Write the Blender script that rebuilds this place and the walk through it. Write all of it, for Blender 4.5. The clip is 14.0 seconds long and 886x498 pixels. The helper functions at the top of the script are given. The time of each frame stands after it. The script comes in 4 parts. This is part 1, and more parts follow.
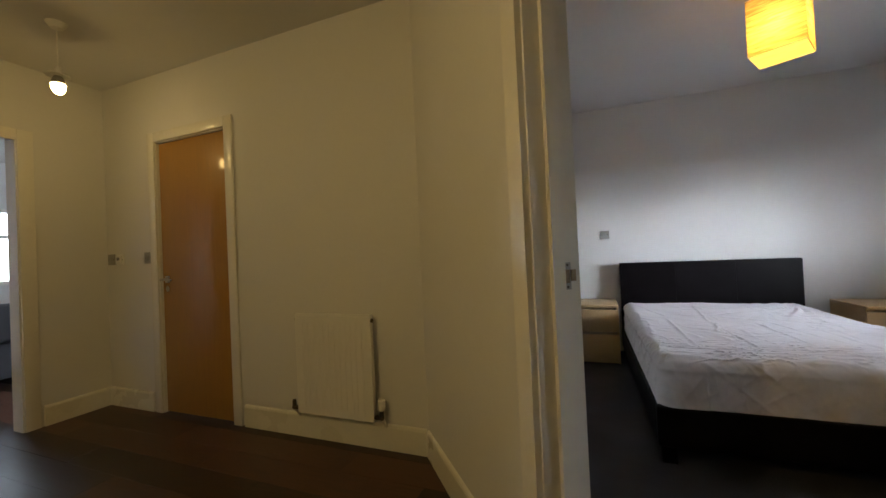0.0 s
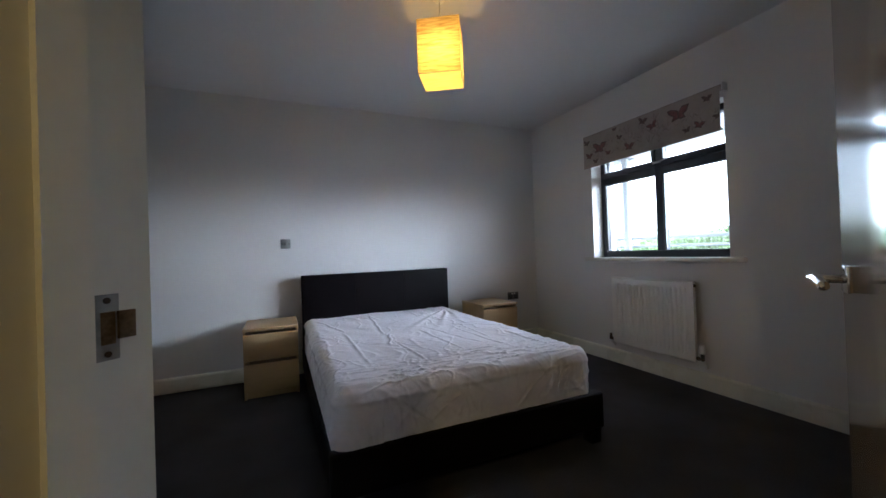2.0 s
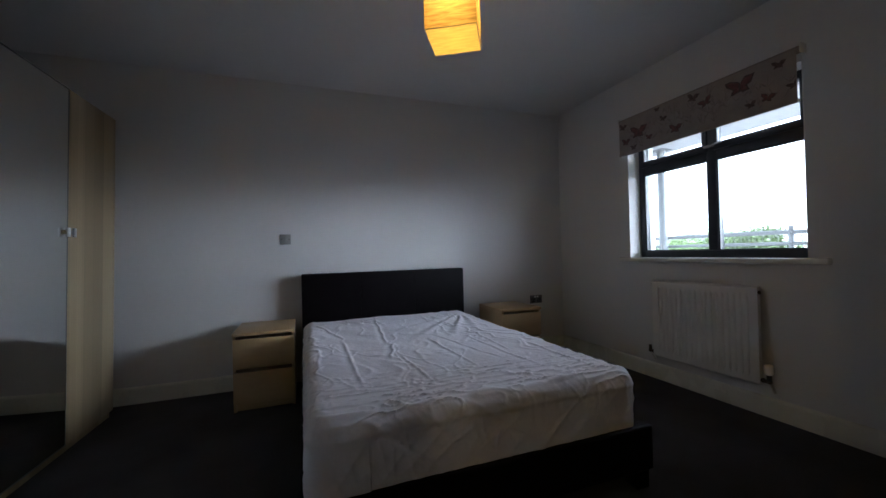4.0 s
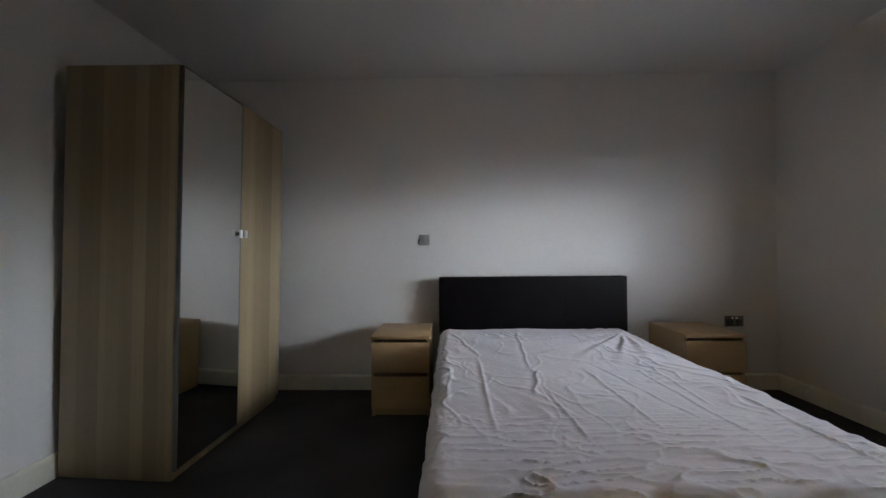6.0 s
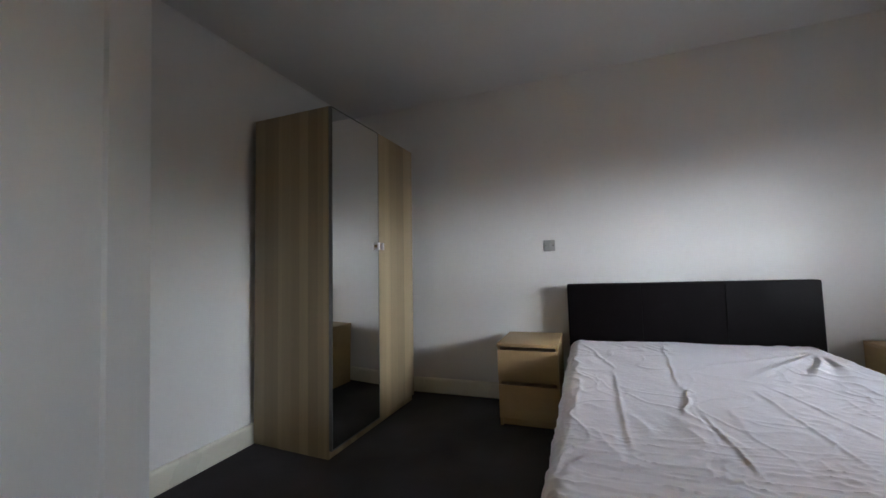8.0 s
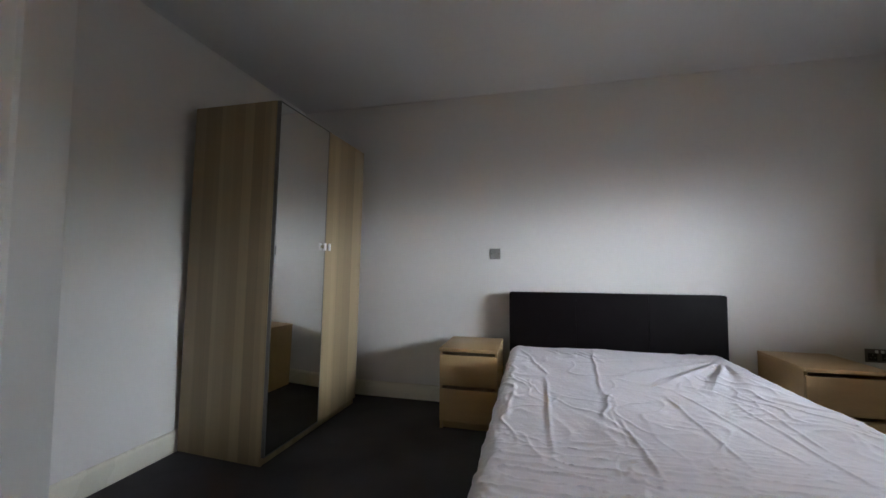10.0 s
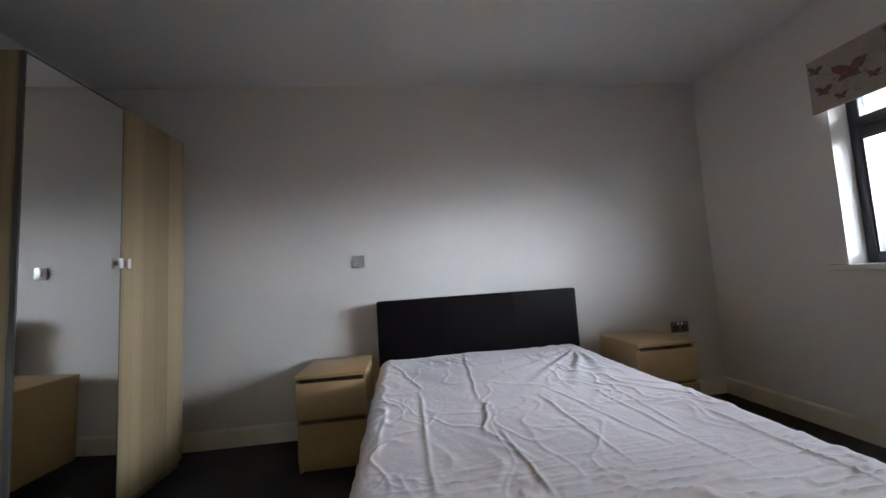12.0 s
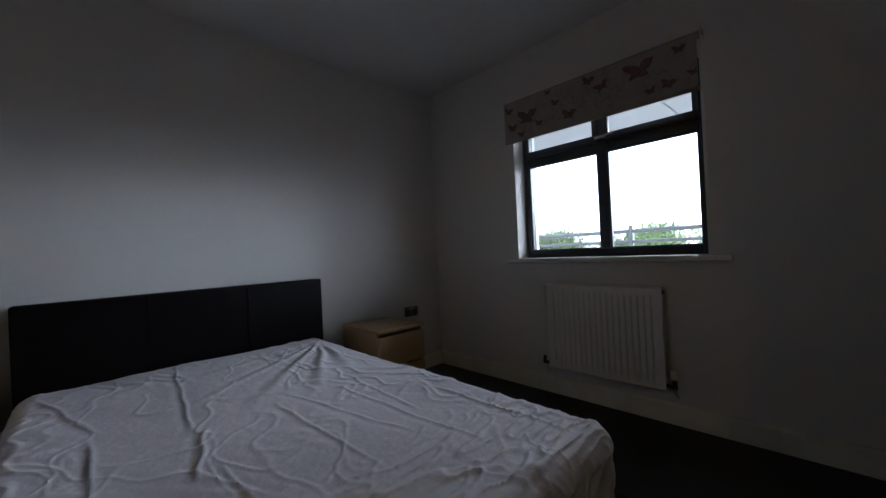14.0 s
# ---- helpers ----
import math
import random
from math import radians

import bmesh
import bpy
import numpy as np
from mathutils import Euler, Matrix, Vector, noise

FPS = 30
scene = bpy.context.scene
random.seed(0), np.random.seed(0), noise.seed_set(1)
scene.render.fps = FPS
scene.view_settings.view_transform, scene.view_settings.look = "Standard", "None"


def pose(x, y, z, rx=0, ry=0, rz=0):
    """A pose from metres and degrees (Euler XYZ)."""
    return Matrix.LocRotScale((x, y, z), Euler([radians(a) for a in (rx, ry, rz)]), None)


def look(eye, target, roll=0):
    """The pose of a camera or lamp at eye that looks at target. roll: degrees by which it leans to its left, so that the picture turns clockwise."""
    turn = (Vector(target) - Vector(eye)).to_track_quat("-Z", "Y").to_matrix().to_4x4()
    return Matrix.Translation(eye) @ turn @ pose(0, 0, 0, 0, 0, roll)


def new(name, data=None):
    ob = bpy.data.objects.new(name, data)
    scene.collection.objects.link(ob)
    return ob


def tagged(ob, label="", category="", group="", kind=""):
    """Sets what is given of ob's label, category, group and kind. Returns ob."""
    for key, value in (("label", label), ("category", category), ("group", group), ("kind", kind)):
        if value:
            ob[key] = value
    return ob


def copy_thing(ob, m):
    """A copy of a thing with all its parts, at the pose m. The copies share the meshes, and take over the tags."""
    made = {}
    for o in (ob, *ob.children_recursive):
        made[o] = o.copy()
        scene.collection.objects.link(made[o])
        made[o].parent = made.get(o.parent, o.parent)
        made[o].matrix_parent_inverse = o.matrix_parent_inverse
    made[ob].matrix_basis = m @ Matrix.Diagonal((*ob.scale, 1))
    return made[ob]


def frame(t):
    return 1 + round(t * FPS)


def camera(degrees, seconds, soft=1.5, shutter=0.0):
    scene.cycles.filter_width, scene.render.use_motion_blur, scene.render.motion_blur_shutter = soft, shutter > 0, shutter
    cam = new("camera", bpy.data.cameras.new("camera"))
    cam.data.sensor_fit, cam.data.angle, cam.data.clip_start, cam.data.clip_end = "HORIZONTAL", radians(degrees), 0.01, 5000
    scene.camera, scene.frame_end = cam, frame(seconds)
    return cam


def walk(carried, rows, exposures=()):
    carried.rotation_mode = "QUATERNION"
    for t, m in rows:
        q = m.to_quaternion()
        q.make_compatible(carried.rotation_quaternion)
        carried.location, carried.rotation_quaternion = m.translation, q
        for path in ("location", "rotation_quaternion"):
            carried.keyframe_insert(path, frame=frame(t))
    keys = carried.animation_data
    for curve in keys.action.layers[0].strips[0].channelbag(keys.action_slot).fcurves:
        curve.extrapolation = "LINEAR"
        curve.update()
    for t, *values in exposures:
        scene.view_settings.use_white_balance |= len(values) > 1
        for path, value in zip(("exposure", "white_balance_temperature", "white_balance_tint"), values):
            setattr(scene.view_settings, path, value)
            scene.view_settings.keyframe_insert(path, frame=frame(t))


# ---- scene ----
cam = camera(99.4, 14.0)
PATH = [
    (0, (0.137, 0.164, 1.1), (-0.58, 2.031, 1.125), -2.6),
    (0.5, (0.134, 0.289, 1.081), (-0.309, 2.239, 1.056), -1.8),
    (1, (0.205, 0.448, 1.099), (0.035, 2.441, 1.137), -2.2),
    (1.5, (0.252, 0.612, 1.094), (0.458, 2.601, 1.136), -1.8),
    (2, (0.265, 0.715, 1.095), (1.061, 2.55, 1.111), -2.0),
    (2.2, (0.265, 0.742, 1.094), (1.178, 2.521, 1.103), -2.1),
    (4.5, (0.482, 1.141, 1.075), (1.094, 3.045, 1.098), -1.2),
    (5, (0.443, 1.225, 1.094), (0.978, 3.152, 1.124), -0.9),
    (5.5, (0.457, 1.291, 1.079), (0.828, 3.256, 1.11), -0.6),
    (6, (0.537, 1.434, 1.115), (0.492, 3.433, 1.135), -0.5),
    (6.5, (0.581, 1.476, 1.1), (0.228, 3.444, 1.171), -0.2),
    (7, (0.593, 1.519, 1.09), (-0.003, 3.426, 1.179), -0.6),
    (7.5, (0.58, 1.447, 1.069), (-0.134, 3.313, 1.174), -2.1),
    (9.8, (0.634, 1.447, 1.087), (0.021, 3.348, 1.196), 0.3),
    (10, (0.627, 1.429, 1.096), (0.154, 3.369, 1.202), 0.3),
    (10.5, (0.61, 1.513, 1.087), (0.49, 3.507, 1.195), -0.1),
    (11, (0.619, 1.626, 1.077), (0.717, 3.621, 1.183), 0.4),
    (11.5, (0.589, 1.614, 1.065), (0.835, 3.595, 1.199), -3.3),
    (12, (0.629, 1.692, 1.071), (0.852, 3.674, 1.216), -3.8),
    (12.5, (0.716, 1.669, 1.087), (1.061, 3.637, 1.175), -1.4),
    (13, (0.78, 1.719, 1.095), (1.394, 3.621, 1.15), -1.2),
    (13.5, (0.76, 1.783, 1.094), (1.844, 3.462, 1.18), -2.2),
    (14, (0.686, 1.848, 1.081), (2.069, 3.293, 1.088), -2.8),
]
EXPOSURES = [(0.0, 4.5, 5750, 10), (1.0, 4.5, 5550, 10), (1.5, 4.45, 5400, 10), (2.2, 4.1, 5200, 10), (4.5, 3.28, 5300, 10), (5.0, 3.28, 5350, 10), (5.5, 3.5, 5450, 10), (6.0, 3.8, 5790, 10), (6.5, 4.15, 5790, 10), (7.5, 4.3, 5790, 10), (11.0, 4.32, 5790, 10), (12.5, 4.1, 5650, 10), (13.5, 3.3, 5450, 10), (14.0, 2.65, 5350, 10)]
walk(cam, [(t, look(eye, target, roll)) for t, eye, target, roll in PATH], EXPOSURES)

# ---- world and light ----
world = bpy.data.worlds.new("overcast_sky")
scene.world = world
world.use_nodes = True
wn, wl = world.node_tree.nodes, world.node_tree.links
wn.clear()
sky = wn.new("ShaderNodeTexSky")
sky.sky_type = "NISHITA"
sky.sun_disc = False
sky.sun_elevation, sky.sun_rotation = radians(34), radians(126)
sky.dust_density, sky.air_density, sky.ozone_density = 1.0, 1.0, 1.0
pale = wn.new("ShaderNodeHueSaturation")
pale.inputs["Saturation"].default_value = 0.12
backg = wn.new("ShaderNodeBackground")
backg.inputs["Strength"].default_value = 0.15
wout = wn.new("ShaderNodeOutputWorld")
wl.new(sky.outputs["Color"], pale.inputs["Color"])
wl.new(pale.outputs["Color"], backg.inputs["Color"])
wl.new(backg.outputs["Background"], wout.inputs["Surface"])

sun_data = bpy.data.lights.new("sun", "SUN")
sun_data.energy, sun_data.angle, sun_data.color = 2.0, radians(84), (1.0, 0.98, 0.95)
sun = new("sun", sun_data)
sun.matrix_world = look((13.41, -9.75, 11.18), (0, 0, 0))


# ---- materials ----


def material(name, colour, rough=0.6, metal=0.0, vary=0.08, scale=3.0, fine=60.0, bump=0.05, bump_scale=None, stretch=(1, 1, 1), spec=0.5, coat=0.0, pieces=0.0, dark=None):
    """A surface with broad and fine variation of colour and roughness, and fine relief."""
    m = bpy.data.materials.new(name)
    m.use_nodes = True
    n, l = m.node_tree.nodes, m.node_tree.links
    b = n["Principled BSDF"]
    b.inputs["Metallic"].default_value = metal
    b.inputs["Specular IOR Level"].default_value = spec
    b.inputs["Coat Weight"].default_value = coat
    b.inputs["Coat Roughness"].default_value = 0.12
    tc = n.new("ShaderNodeTexCoord")
    mp = n.new("ShaderNodeMapping")
    mp.inputs["Scale"].default_value = stretch
    l.new(tc.outputs["Object"], mp.inputs["Vector"])
    broad = n.new("ShaderNodeTexNoise")
    broad.inputs["Scale"].default_value = scale
    broad.inputs["Detail"].default_value = 3
    small = n.new("ShaderNodeTexNoise")
    small.inputs["Scale"].default_value = fine
    small.inputs["Detail"].default_value = 4
    l.new(mp.outputs["Vector"], broad.inputs["Vector"])
    l.new(mp.outputs["Vector"], small.inputs["Vector"])
    ramp = n.new("ShaderNodeValToRGB")
    ramp.color_ramp.elements[0].position, ramp.color_ramp.elements[1].position = 0.3, 0.7
    lo = dark or [c * (1 - 1.6 * vary) for c in colour]
    hi = [min(1, c * (1 + vary)) for c in colour]
    ramp.color_ramp.elements[0].color = (*lo, 1)
    ramp.color_ramp.elements[1].color = (*hi, 1)
    add = n.new("ShaderNodeMath")
    add.operation = "MULTIPLY_ADD"
    add.inputs[1].default_value = 0.55
    l.new(broad.outputs["Fac"], add.inputs[0])
    half = n.new("ShaderNodeMath")
    half.operation = "MULTIPLY"
    half.inputs[1].default_value = 0.45
    l.new(small.outputs["Fac"], half.inputs[0])
    l.new(half.outputs[0], add.inputs[2])
    last = add
    if pieces:
        info = n.new("ShaderNodeObjectInfo")
        shift = n.new("ShaderNodeMath")
        shift.operation = "MULTIPLY_ADD"
        shift.inputs[1].default_value = pieces
        l.new(info.outputs["Random"], shift.inputs[0])
        l.new(add.outputs[0], shift.inputs[2])
        last = n.new("ShaderNodeMath")
        last.operation = "SUBTRACT"
        last.inputs[1].default_value = pieces / 2
        l.new(shift.outputs[0], last.inputs[0])
    l.new(last.outputs[0], ramp.inputs["Fac"])
    l.new(ramp.outputs["Color"], b.inputs["Base Color"])
    rr = n.new("ShaderNodeMapRange")
    rr.inputs["To Min"].default_value, rr.inputs["To Max"].default_value = max(0.02, rough * 0.85), min(1, rough * 1.15)
    l.new(broad.outputs["Fac"], rr.inputs["Value"])
    l.new(rr.outputs["Result"], b.inputs["Roughness"])
    if bump:
        bp = n.new("ShaderNodeBump")
        bp.inputs["Strength"].default_value = bump
        bp.inputs["Distance"].default_value = 0.004
        if bump_scale:
            relief = n.new("ShaderNodeTexNoise")
            relief.inputs["Scale"].default_value = bump_scale
            relief.inputs["Detail"].default_value = 3
            l.new(mp.outputs["Vector"], relief.inputs["Vector"])
            l.new(relief.outputs["Fac"], bp.inputs["Height"])
        else:
            l.new(small.outputs["Fac"], bp.inputs["Height"])
        l.new(bp.outputs["Normal"], b.inputs["Normal"])
    return m


PAINT = material("wall_paint", (0.69, 0.68, 0.665), 0.75, vary=0.015, scale=1.3, fine=40, bump=0.12, bump_scale=220)
CEIL = material("ceiling_paint", (0.67, 0.66, 0.65), 0.85, vary=0.015, scale=1.0, fine=30, bump=0.1, bump_scale=180)
GLOSS = material("cream_gloss_paint", (0.74, 0.72, 0.62), 0.28, vary=0.03, scale=4, fine=50, bump=0.06, bump_scale=60)
TRIM = material("white_gloss_paint", (0.78, 0.76, 0.70), 0.22, vary=0.025, scale=5, fine=50, bump=0.05, bump_scale=50)
CARPET = material("grey_brown_carpet", (0.066, 0.063, 0.067), 0.95, vary=0.30, scale=2.2, fine=160, bump=1.0, bump_scale=420, spec=0.1)
PLANK = material("dark_walnut_laminate", (0.060, 0.025, 0.013), 0.42, vary=0.45, scale=6, fine=40, bump=0.15, stretch=(1, 9, 1), pieces=0.5)
BACKING = material("dark_underlay", (0.02, 0.012, 0.01), 0.9, vary=0.2)
VENEER = material("orange_brown_door_veneer", (0.39, 0.205, 0.038), 0.42, vary=0.08, scale=5, fine=45, bump=0.08, stretch=(9, 9, 0.7), coat=0.3)
LACQUER = material("glossy_brown_door_veneer", (0.30, 0.19, 0.09), 0.16, vary=0.15, scale=5, fine=45, bump=0.04, stretch=(9, 9, 0.7), coat=0.6)
BIRCH = material("birch_veneer", (0.46, 0.315, 0.155), 0.42, vary=0.06, scale=4, fine=40, bump=0.04, stretch=(1.2, 6, 6))
LEATHER = material("dark_brown_faux_leather", (0.007, 0.0055, 0.0065), 0.50, vary=0.2, scale=4, fine=90, bump=0.3, bump_scale=260, spec=0.09)
SHEET = material("white_polycotton_cover", (0.86, 0.845, 0.91), 0.62, vary=0.03, scale=5, fine=80, bump=0.55, bump_scale=30)
RADIATOR = material("white_radiator_enamel", (0.76, 0.75, 0.71), 0.35, vary=0.02, scale=3, fine=40, bump=0.03)
CHROME = material("polished_chrome", (0.78, 0.78, 0.80), 0.12, 1.0, vary=0.03, bump=0.0)
BRASSY = material("tarnished_steel", (0.30, 0.22, 0.14), 0.35, 1.0, vary=0.25, scale=40, fine=200, bump=0.1)
STEEL = material("brushed_steel_plate", (0.36, 0.355, 0.34), 0.42, 0.5, vary=0.08, scale=20, fine=120, bump=0.05)
DARKSTEEL = material("dark_steel_plate", (0.16, 0.15, 0.145), 0.45, 0.7, vary=0.1, scale=20, fine=120, bump=0.05)
SATIN = material("satin_nickel", (0.90, 0.90, 0.92), 0.36, 0.2, vary=0.03, bump=0.0)
BLACK = material("black_plastic", (0.02, 0.02, 0.022), 0.4, vary=0.1, bump=0.03)
WHITEP = material("white_plastic", (0.78, 0.77, 0.73), 0.3, vary=0.02, bump=0.02)
GREYP = material("grey_plastic", (0.22, 0.22, 0.22), 0.4, vary=0.06, bump=0.02)
ANTHRA = material("anthracite_aluminium", (0.018, 0.021, 0.027), 0.38, 0.0, vary=0.12, scale=6, fine=80, bump=0.05)
ALU = material("dull_aluminium_edge", (0.20, 0.20, 0.20), 0.38, 0.9, vary=0.1, bump=0.02)
COPPER = material("painted_pipe", (0.62, 0.60, 0.55), 0.35, vary=0.08, bump=0.05)
DARKMET = material("dark_valve_metal", (0.10, 0.08, 0.06), 0.4, 0.8, vary=0.2, bump=0.05)
FABRIC = material("cream_printed_linen", (0.40, 0.355, 0.32), 0.9, vary=0.12, scale=14, fine=260, bump=0.3, bump_scale=500, dark=(0.34, 0.295, 0.265))
PRINT_RED = material("faded_red_print", (0.24, 0.125, 0.12), 0.9, vary=0.35, scale=40, fine=300, bump=0.2)
PRINT_BROWN = material("brown_print", (0.17, 0.125, 0.115), 0.9, vary=0.35, scale=40, fine=300, bump=0.2)
PRINT_PALE = material("pale_taupe_print", (0.37, 0.315, 0.285), 0.9, vary=0.25, scale=40, fine=300, bump=0.2)
GALV = material("galvanised_steel", (0.20, 0.205, 0.21), 0.55, 0.3, vary=0.12, scale=12, fine=80, bump=0.05)
RENDER = material("pale_render", (0.50, 0.495, 0.50), 0.9, vary=0.06, scale=1.2, fine=40, bump=0.2)
CONCRETE = material("grey_concrete", (0.36, 0.35, 0.34), 0.85, vary=0.12, scale=1.5, fine=30, bump=0.3)
GRASS = material("car_park_tarmac", (0.13, 0.13, 0.13), 0.9, vary=0.3, scale=0.05, fine=2, bump=0.2)
BARK = material("bark", (0.10, 0.075, 0.055), 0.9, vary=0.3, scale=6, fine=40, bump=0.6)
LEAF = material("green_foliage", (0.20, 0.28, 0.10), 0.8, vary=0.4, scale=0.6, fine=8, bump=0.0, pieces=0.3)
SOFA = material("dark_sofa_cloth", (0.02, 0.02, 0.024), 0.9, vary=0.2, scale=8, fine=200, bump=0.3)


def glass_material():
    m = bpy.data.materials.new("window_glass")
    m.use_nodes = True
    n, l = m.node_tree.nodes, m.node_tree.links
    n.clear()
    out = n.new("ShaderNodeOutputMaterial")
    mix = n.new("ShaderNodeMixShader")
    clear = n.new("ShaderNodeBsdfTransparent")
    clear.inputs["Color"].default_value = (0.95, 0.97, 0.96, 1)
    shine = n.new("ShaderNodeBsdfGlossy")
    shine.inputs["Roughness"].default_value = 0.02
    fr = n.new("ShaderNodeFresnel")
    fr.inputs["IOR"].default_value = 1.45
    l.new(fr.outputs[0], mix.inputs["Fac"])
    l.new(clear.outputs[0], mix.inputs[1])
    l.new(shine.outputs[0], mix.inputs[2])
    l.new(mix.outputs[0], out.inputs["Surface"])
    return m


def mirror_material():
    m = bpy.data.materials.new("mirror_glass")
    m.use_nodes = True
    b = m.node_tree.nodes["Principled BSDF"]
    b.inputs["Base Color"].default_value = (0.72, 0.73, 0.72, 1)
    b.inputs["Metallic"].default_value = 1.0
    b.inputs["Roughness"].default_value = 0.015
    return m


def paper_material(name="rice_paper", glow_strength=0.007, glow_tint=(1.0, 0.66, 0.20, 1), streaks=(3, 3, 26), dark=(0.36, 0.25, 0.09, 1)):
    """Crinkled rice paper that lets the bulb's light through, with emission added for its glow."""
    m = bpy.data.materials.new(name)
    m.use_nodes = True
    n, l = m.node_tree.nodes, m.node_tree.links
    n.clear()
    out = n.new("ShaderNodeOutputMaterial")
    mix = n.new("ShaderNodeMixShader")
    mix.inputs["Fac"].default_value = 0.72
    dif, trl = n.new("ShaderNodeBsdfDiffuse"), n.new("ShaderNodeBsdfTranslucent")
    tc, mp = n.new("ShaderNodeTexCoord"), n.new("ShaderNodeMapping")
    mp.inputs["Scale"].default_value = streaks
    nz = n.new("ShaderNodeTexNoise")
    nz.inputs["Scale"].default_value, nz.inputs["Detail"].default_value = 3.0, 6
    nz.inputs["Distortion"].default_value = 0.6
    ramp = n.new("ShaderNodeValToRGB")
    ramp.color_ramp.elements[0].position, ramp.color_ramp.elements[1].position = 0.32, 0.66
    ramp.color_ramp.elements[0].color, ramp.color_ramp.elements[1].color = dark, (0.78, 0.58, 0.25, 1)
    bp = n.new("ShaderNodeBump")
    bp.inputs["Strength"].default_value = 0.6
    l.new(tc.outputs["Object"], mp.inputs["Vector"])
    l.new(mp.outputs["Vector"], nz.inputs["Vector"])
    l.new(nz.outputs["Fac"], ramp.inputs["Fac"])
    l.new(nz.outputs["Fac"], bp.inputs["Height"])
    for s in (dif, trl):
        l.new(ramp.outputs["Color"], s.inputs["Color"])
        l.new(bp.outputs["Normal"], s.inputs["Normal"])
    l.new(dif.outputs[0], mix.inputs[1])
    l.new(trl.outputs[0], mix.inputs[2])
    glow = n.new("ShaderNodeEmission")
    glow.inputs["Strength"].default_value = glow_strength
    tint = n.new("ShaderNodeMix")
    tint.data_type, tint.blend_type = "RGBA", "MULTIPLY"
    tint.inputs["Factor"].default_value = 1.0
    l.new(ramp.outputs["Color"], tint.inputs[6])
    tint.inputs[7].default_value = glow_tint
    l.new(tint.outputs[2], glow.inputs["Color"])
    both = n.new("ShaderNodeAddShader")
    l.new(mix.outputs[0], both.inputs[0])
    l.new(glow.outputs[0], both.inputs[1])
    l.new(both.outputs[0], out.inputs["Surface"])
    return m


def glow_material(name, colour, strength):
    m = bpy.data.materials.new(name)
    m.use_nodes = True
    b = m.node_tree.nodes["Principled BSDF"]
    b.inputs["Emission Color"].default_value = (*colour, 1)
    b.inputs["Emission Strength"].default_value = strength
    return m


def oak_material():
    """Pale foil with upright bands of differing tone and fine upright grain."""
    m = material("white_oak_foil", (0.375, 0.29, 0.17), 0.5, vary=0.07, scale=2.0, fine=14, bump=0.05, stretch=(7, 7, 0.25))
    n, l = m.node_tree.nodes, m.node_tree.links
    b = n["Principled BSDF"]
    tone = b.inputs["Base Color"].links[0].from_socket
    tc, sep = n.new("ShaderNodeTexCoord"), n.new("ShaderNodeSeparateXYZ")
    l.new(tc.outputs["Object"], sep.inputs[0])

    def calc(op, a, v):
        k = n.new("ShaderNodeMath")
        k.operation = op
        l.new(a, k.inputs[0])
        if isinstance(v, (int, float)):
            k.inputs[1].default_value = v
        else:
            l.new(v, k.inputs[1])
        return k.outputs[0]

    run = calc("ADD", sep.outputs["X"], sep.outputs["Y"])
    mixed = None
    for freq, shift in ((8.5, 0.3), (14.3, 7.7)):
        w = n.new("ShaderNodeTexWhiteNoise")
        w.noise_dimensions = "1D"
        l.new(calc("FLOOR", calc("ADD", calc("MULTIPLY", run, freq), shift), 0.0), w.inputs["W"])
        v = calc("MULTIPLY", w.outputs["Value"], 0.5)
        mixed = v if mixed is None else calc("ADD", mixed, v)
    dim = n.new("ShaderNodeMapRange")
    dim.inputs["To Min"].default_value, dim.inputs["To Max"].default_value = 0.58, 1.12
    l.new(mixed, dim.inputs["Value"])
    scale_up = n.new("ShaderNodeVectorMath")
    scale_up.operation = "SCALE"
    l.new(tone, scale_up.inputs[0])
    l.new(dim.outputs["Result"], scale_up.inputs["Scale"])
    l.new(scale_up.outputs["Vector"], b.inputs["Base Color"])
    return m


OAK = oak_material()
GLASS, MIRROR, PAPER = glass_material(), mirror_material(), paper_material()
# shade floor: paler paper with stronger emission, standing in for the bulb's nearness
FLOOR_PAPER = paper_material("glowing_rice_paper", 0.075, (1.0, 0.80, 0.24, 1), (3, 22, 3), (0.55, 0.42, 0.18, 1))
HALL_BULB = glow_material("lit_hall_bulb", (1.0, 0.64, 0.19), 4.0)
NEAR_BULB = glow_material("lit_near_hall_bulb", (1.0, 0.65, 0.21), 25.0)
BULB = glow_material("lit_bulb", (1.0, 0.57, 0.12), 6.5)

# ---- helpers of this scene ----


def box(bm, x0, x1, y0, y1, z0, z1, bevel=0.0, segments=2):
    r = bmesh.ops.create_cube(bm, size=1.0, matrix=Matrix.Translation(((x0 + x1) / 2, (y0 + y1) / 2, (z0 + z1) / 2)) @ Matrix.Diagonal((x1 - x0, y1 - y0, z1 - z0, 1)))
    if bevel:
        edges = {e for v in r["verts"] for e in v.link_edges}
        bmesh.ops.bevel(bm, geom=list(edges), offset=bevel, segments=segments, affect="EDGES", profile=0.5)
    return bm


def rod(bm, a, b, r0, r1=None, n=14, caps=True):
    a, b = Vector(a), Vector(b)
    d = b - a
    m = Matrix.Translation((a + b) / 2) @ d.to_track_quat("Z", "Y").to_matrix().to_4x4()
    bmesh.ops.create_cone(bm, cap_ends=caps, segments=n, radius1=r0, radius2=r0 if r1 is None else r1, depth=d.length, matrix=m)
    return bm


def ball(bm, c, r, sx=1, sy=1, sz=1, sub=2):
    bmesh.ops.create_icosphere(bm, subdivisions=sub, radius=r, matrix=Matrix.Translation(c) @ Matrix.Diagonal((sx, sy, sz, 1)))
    return bm


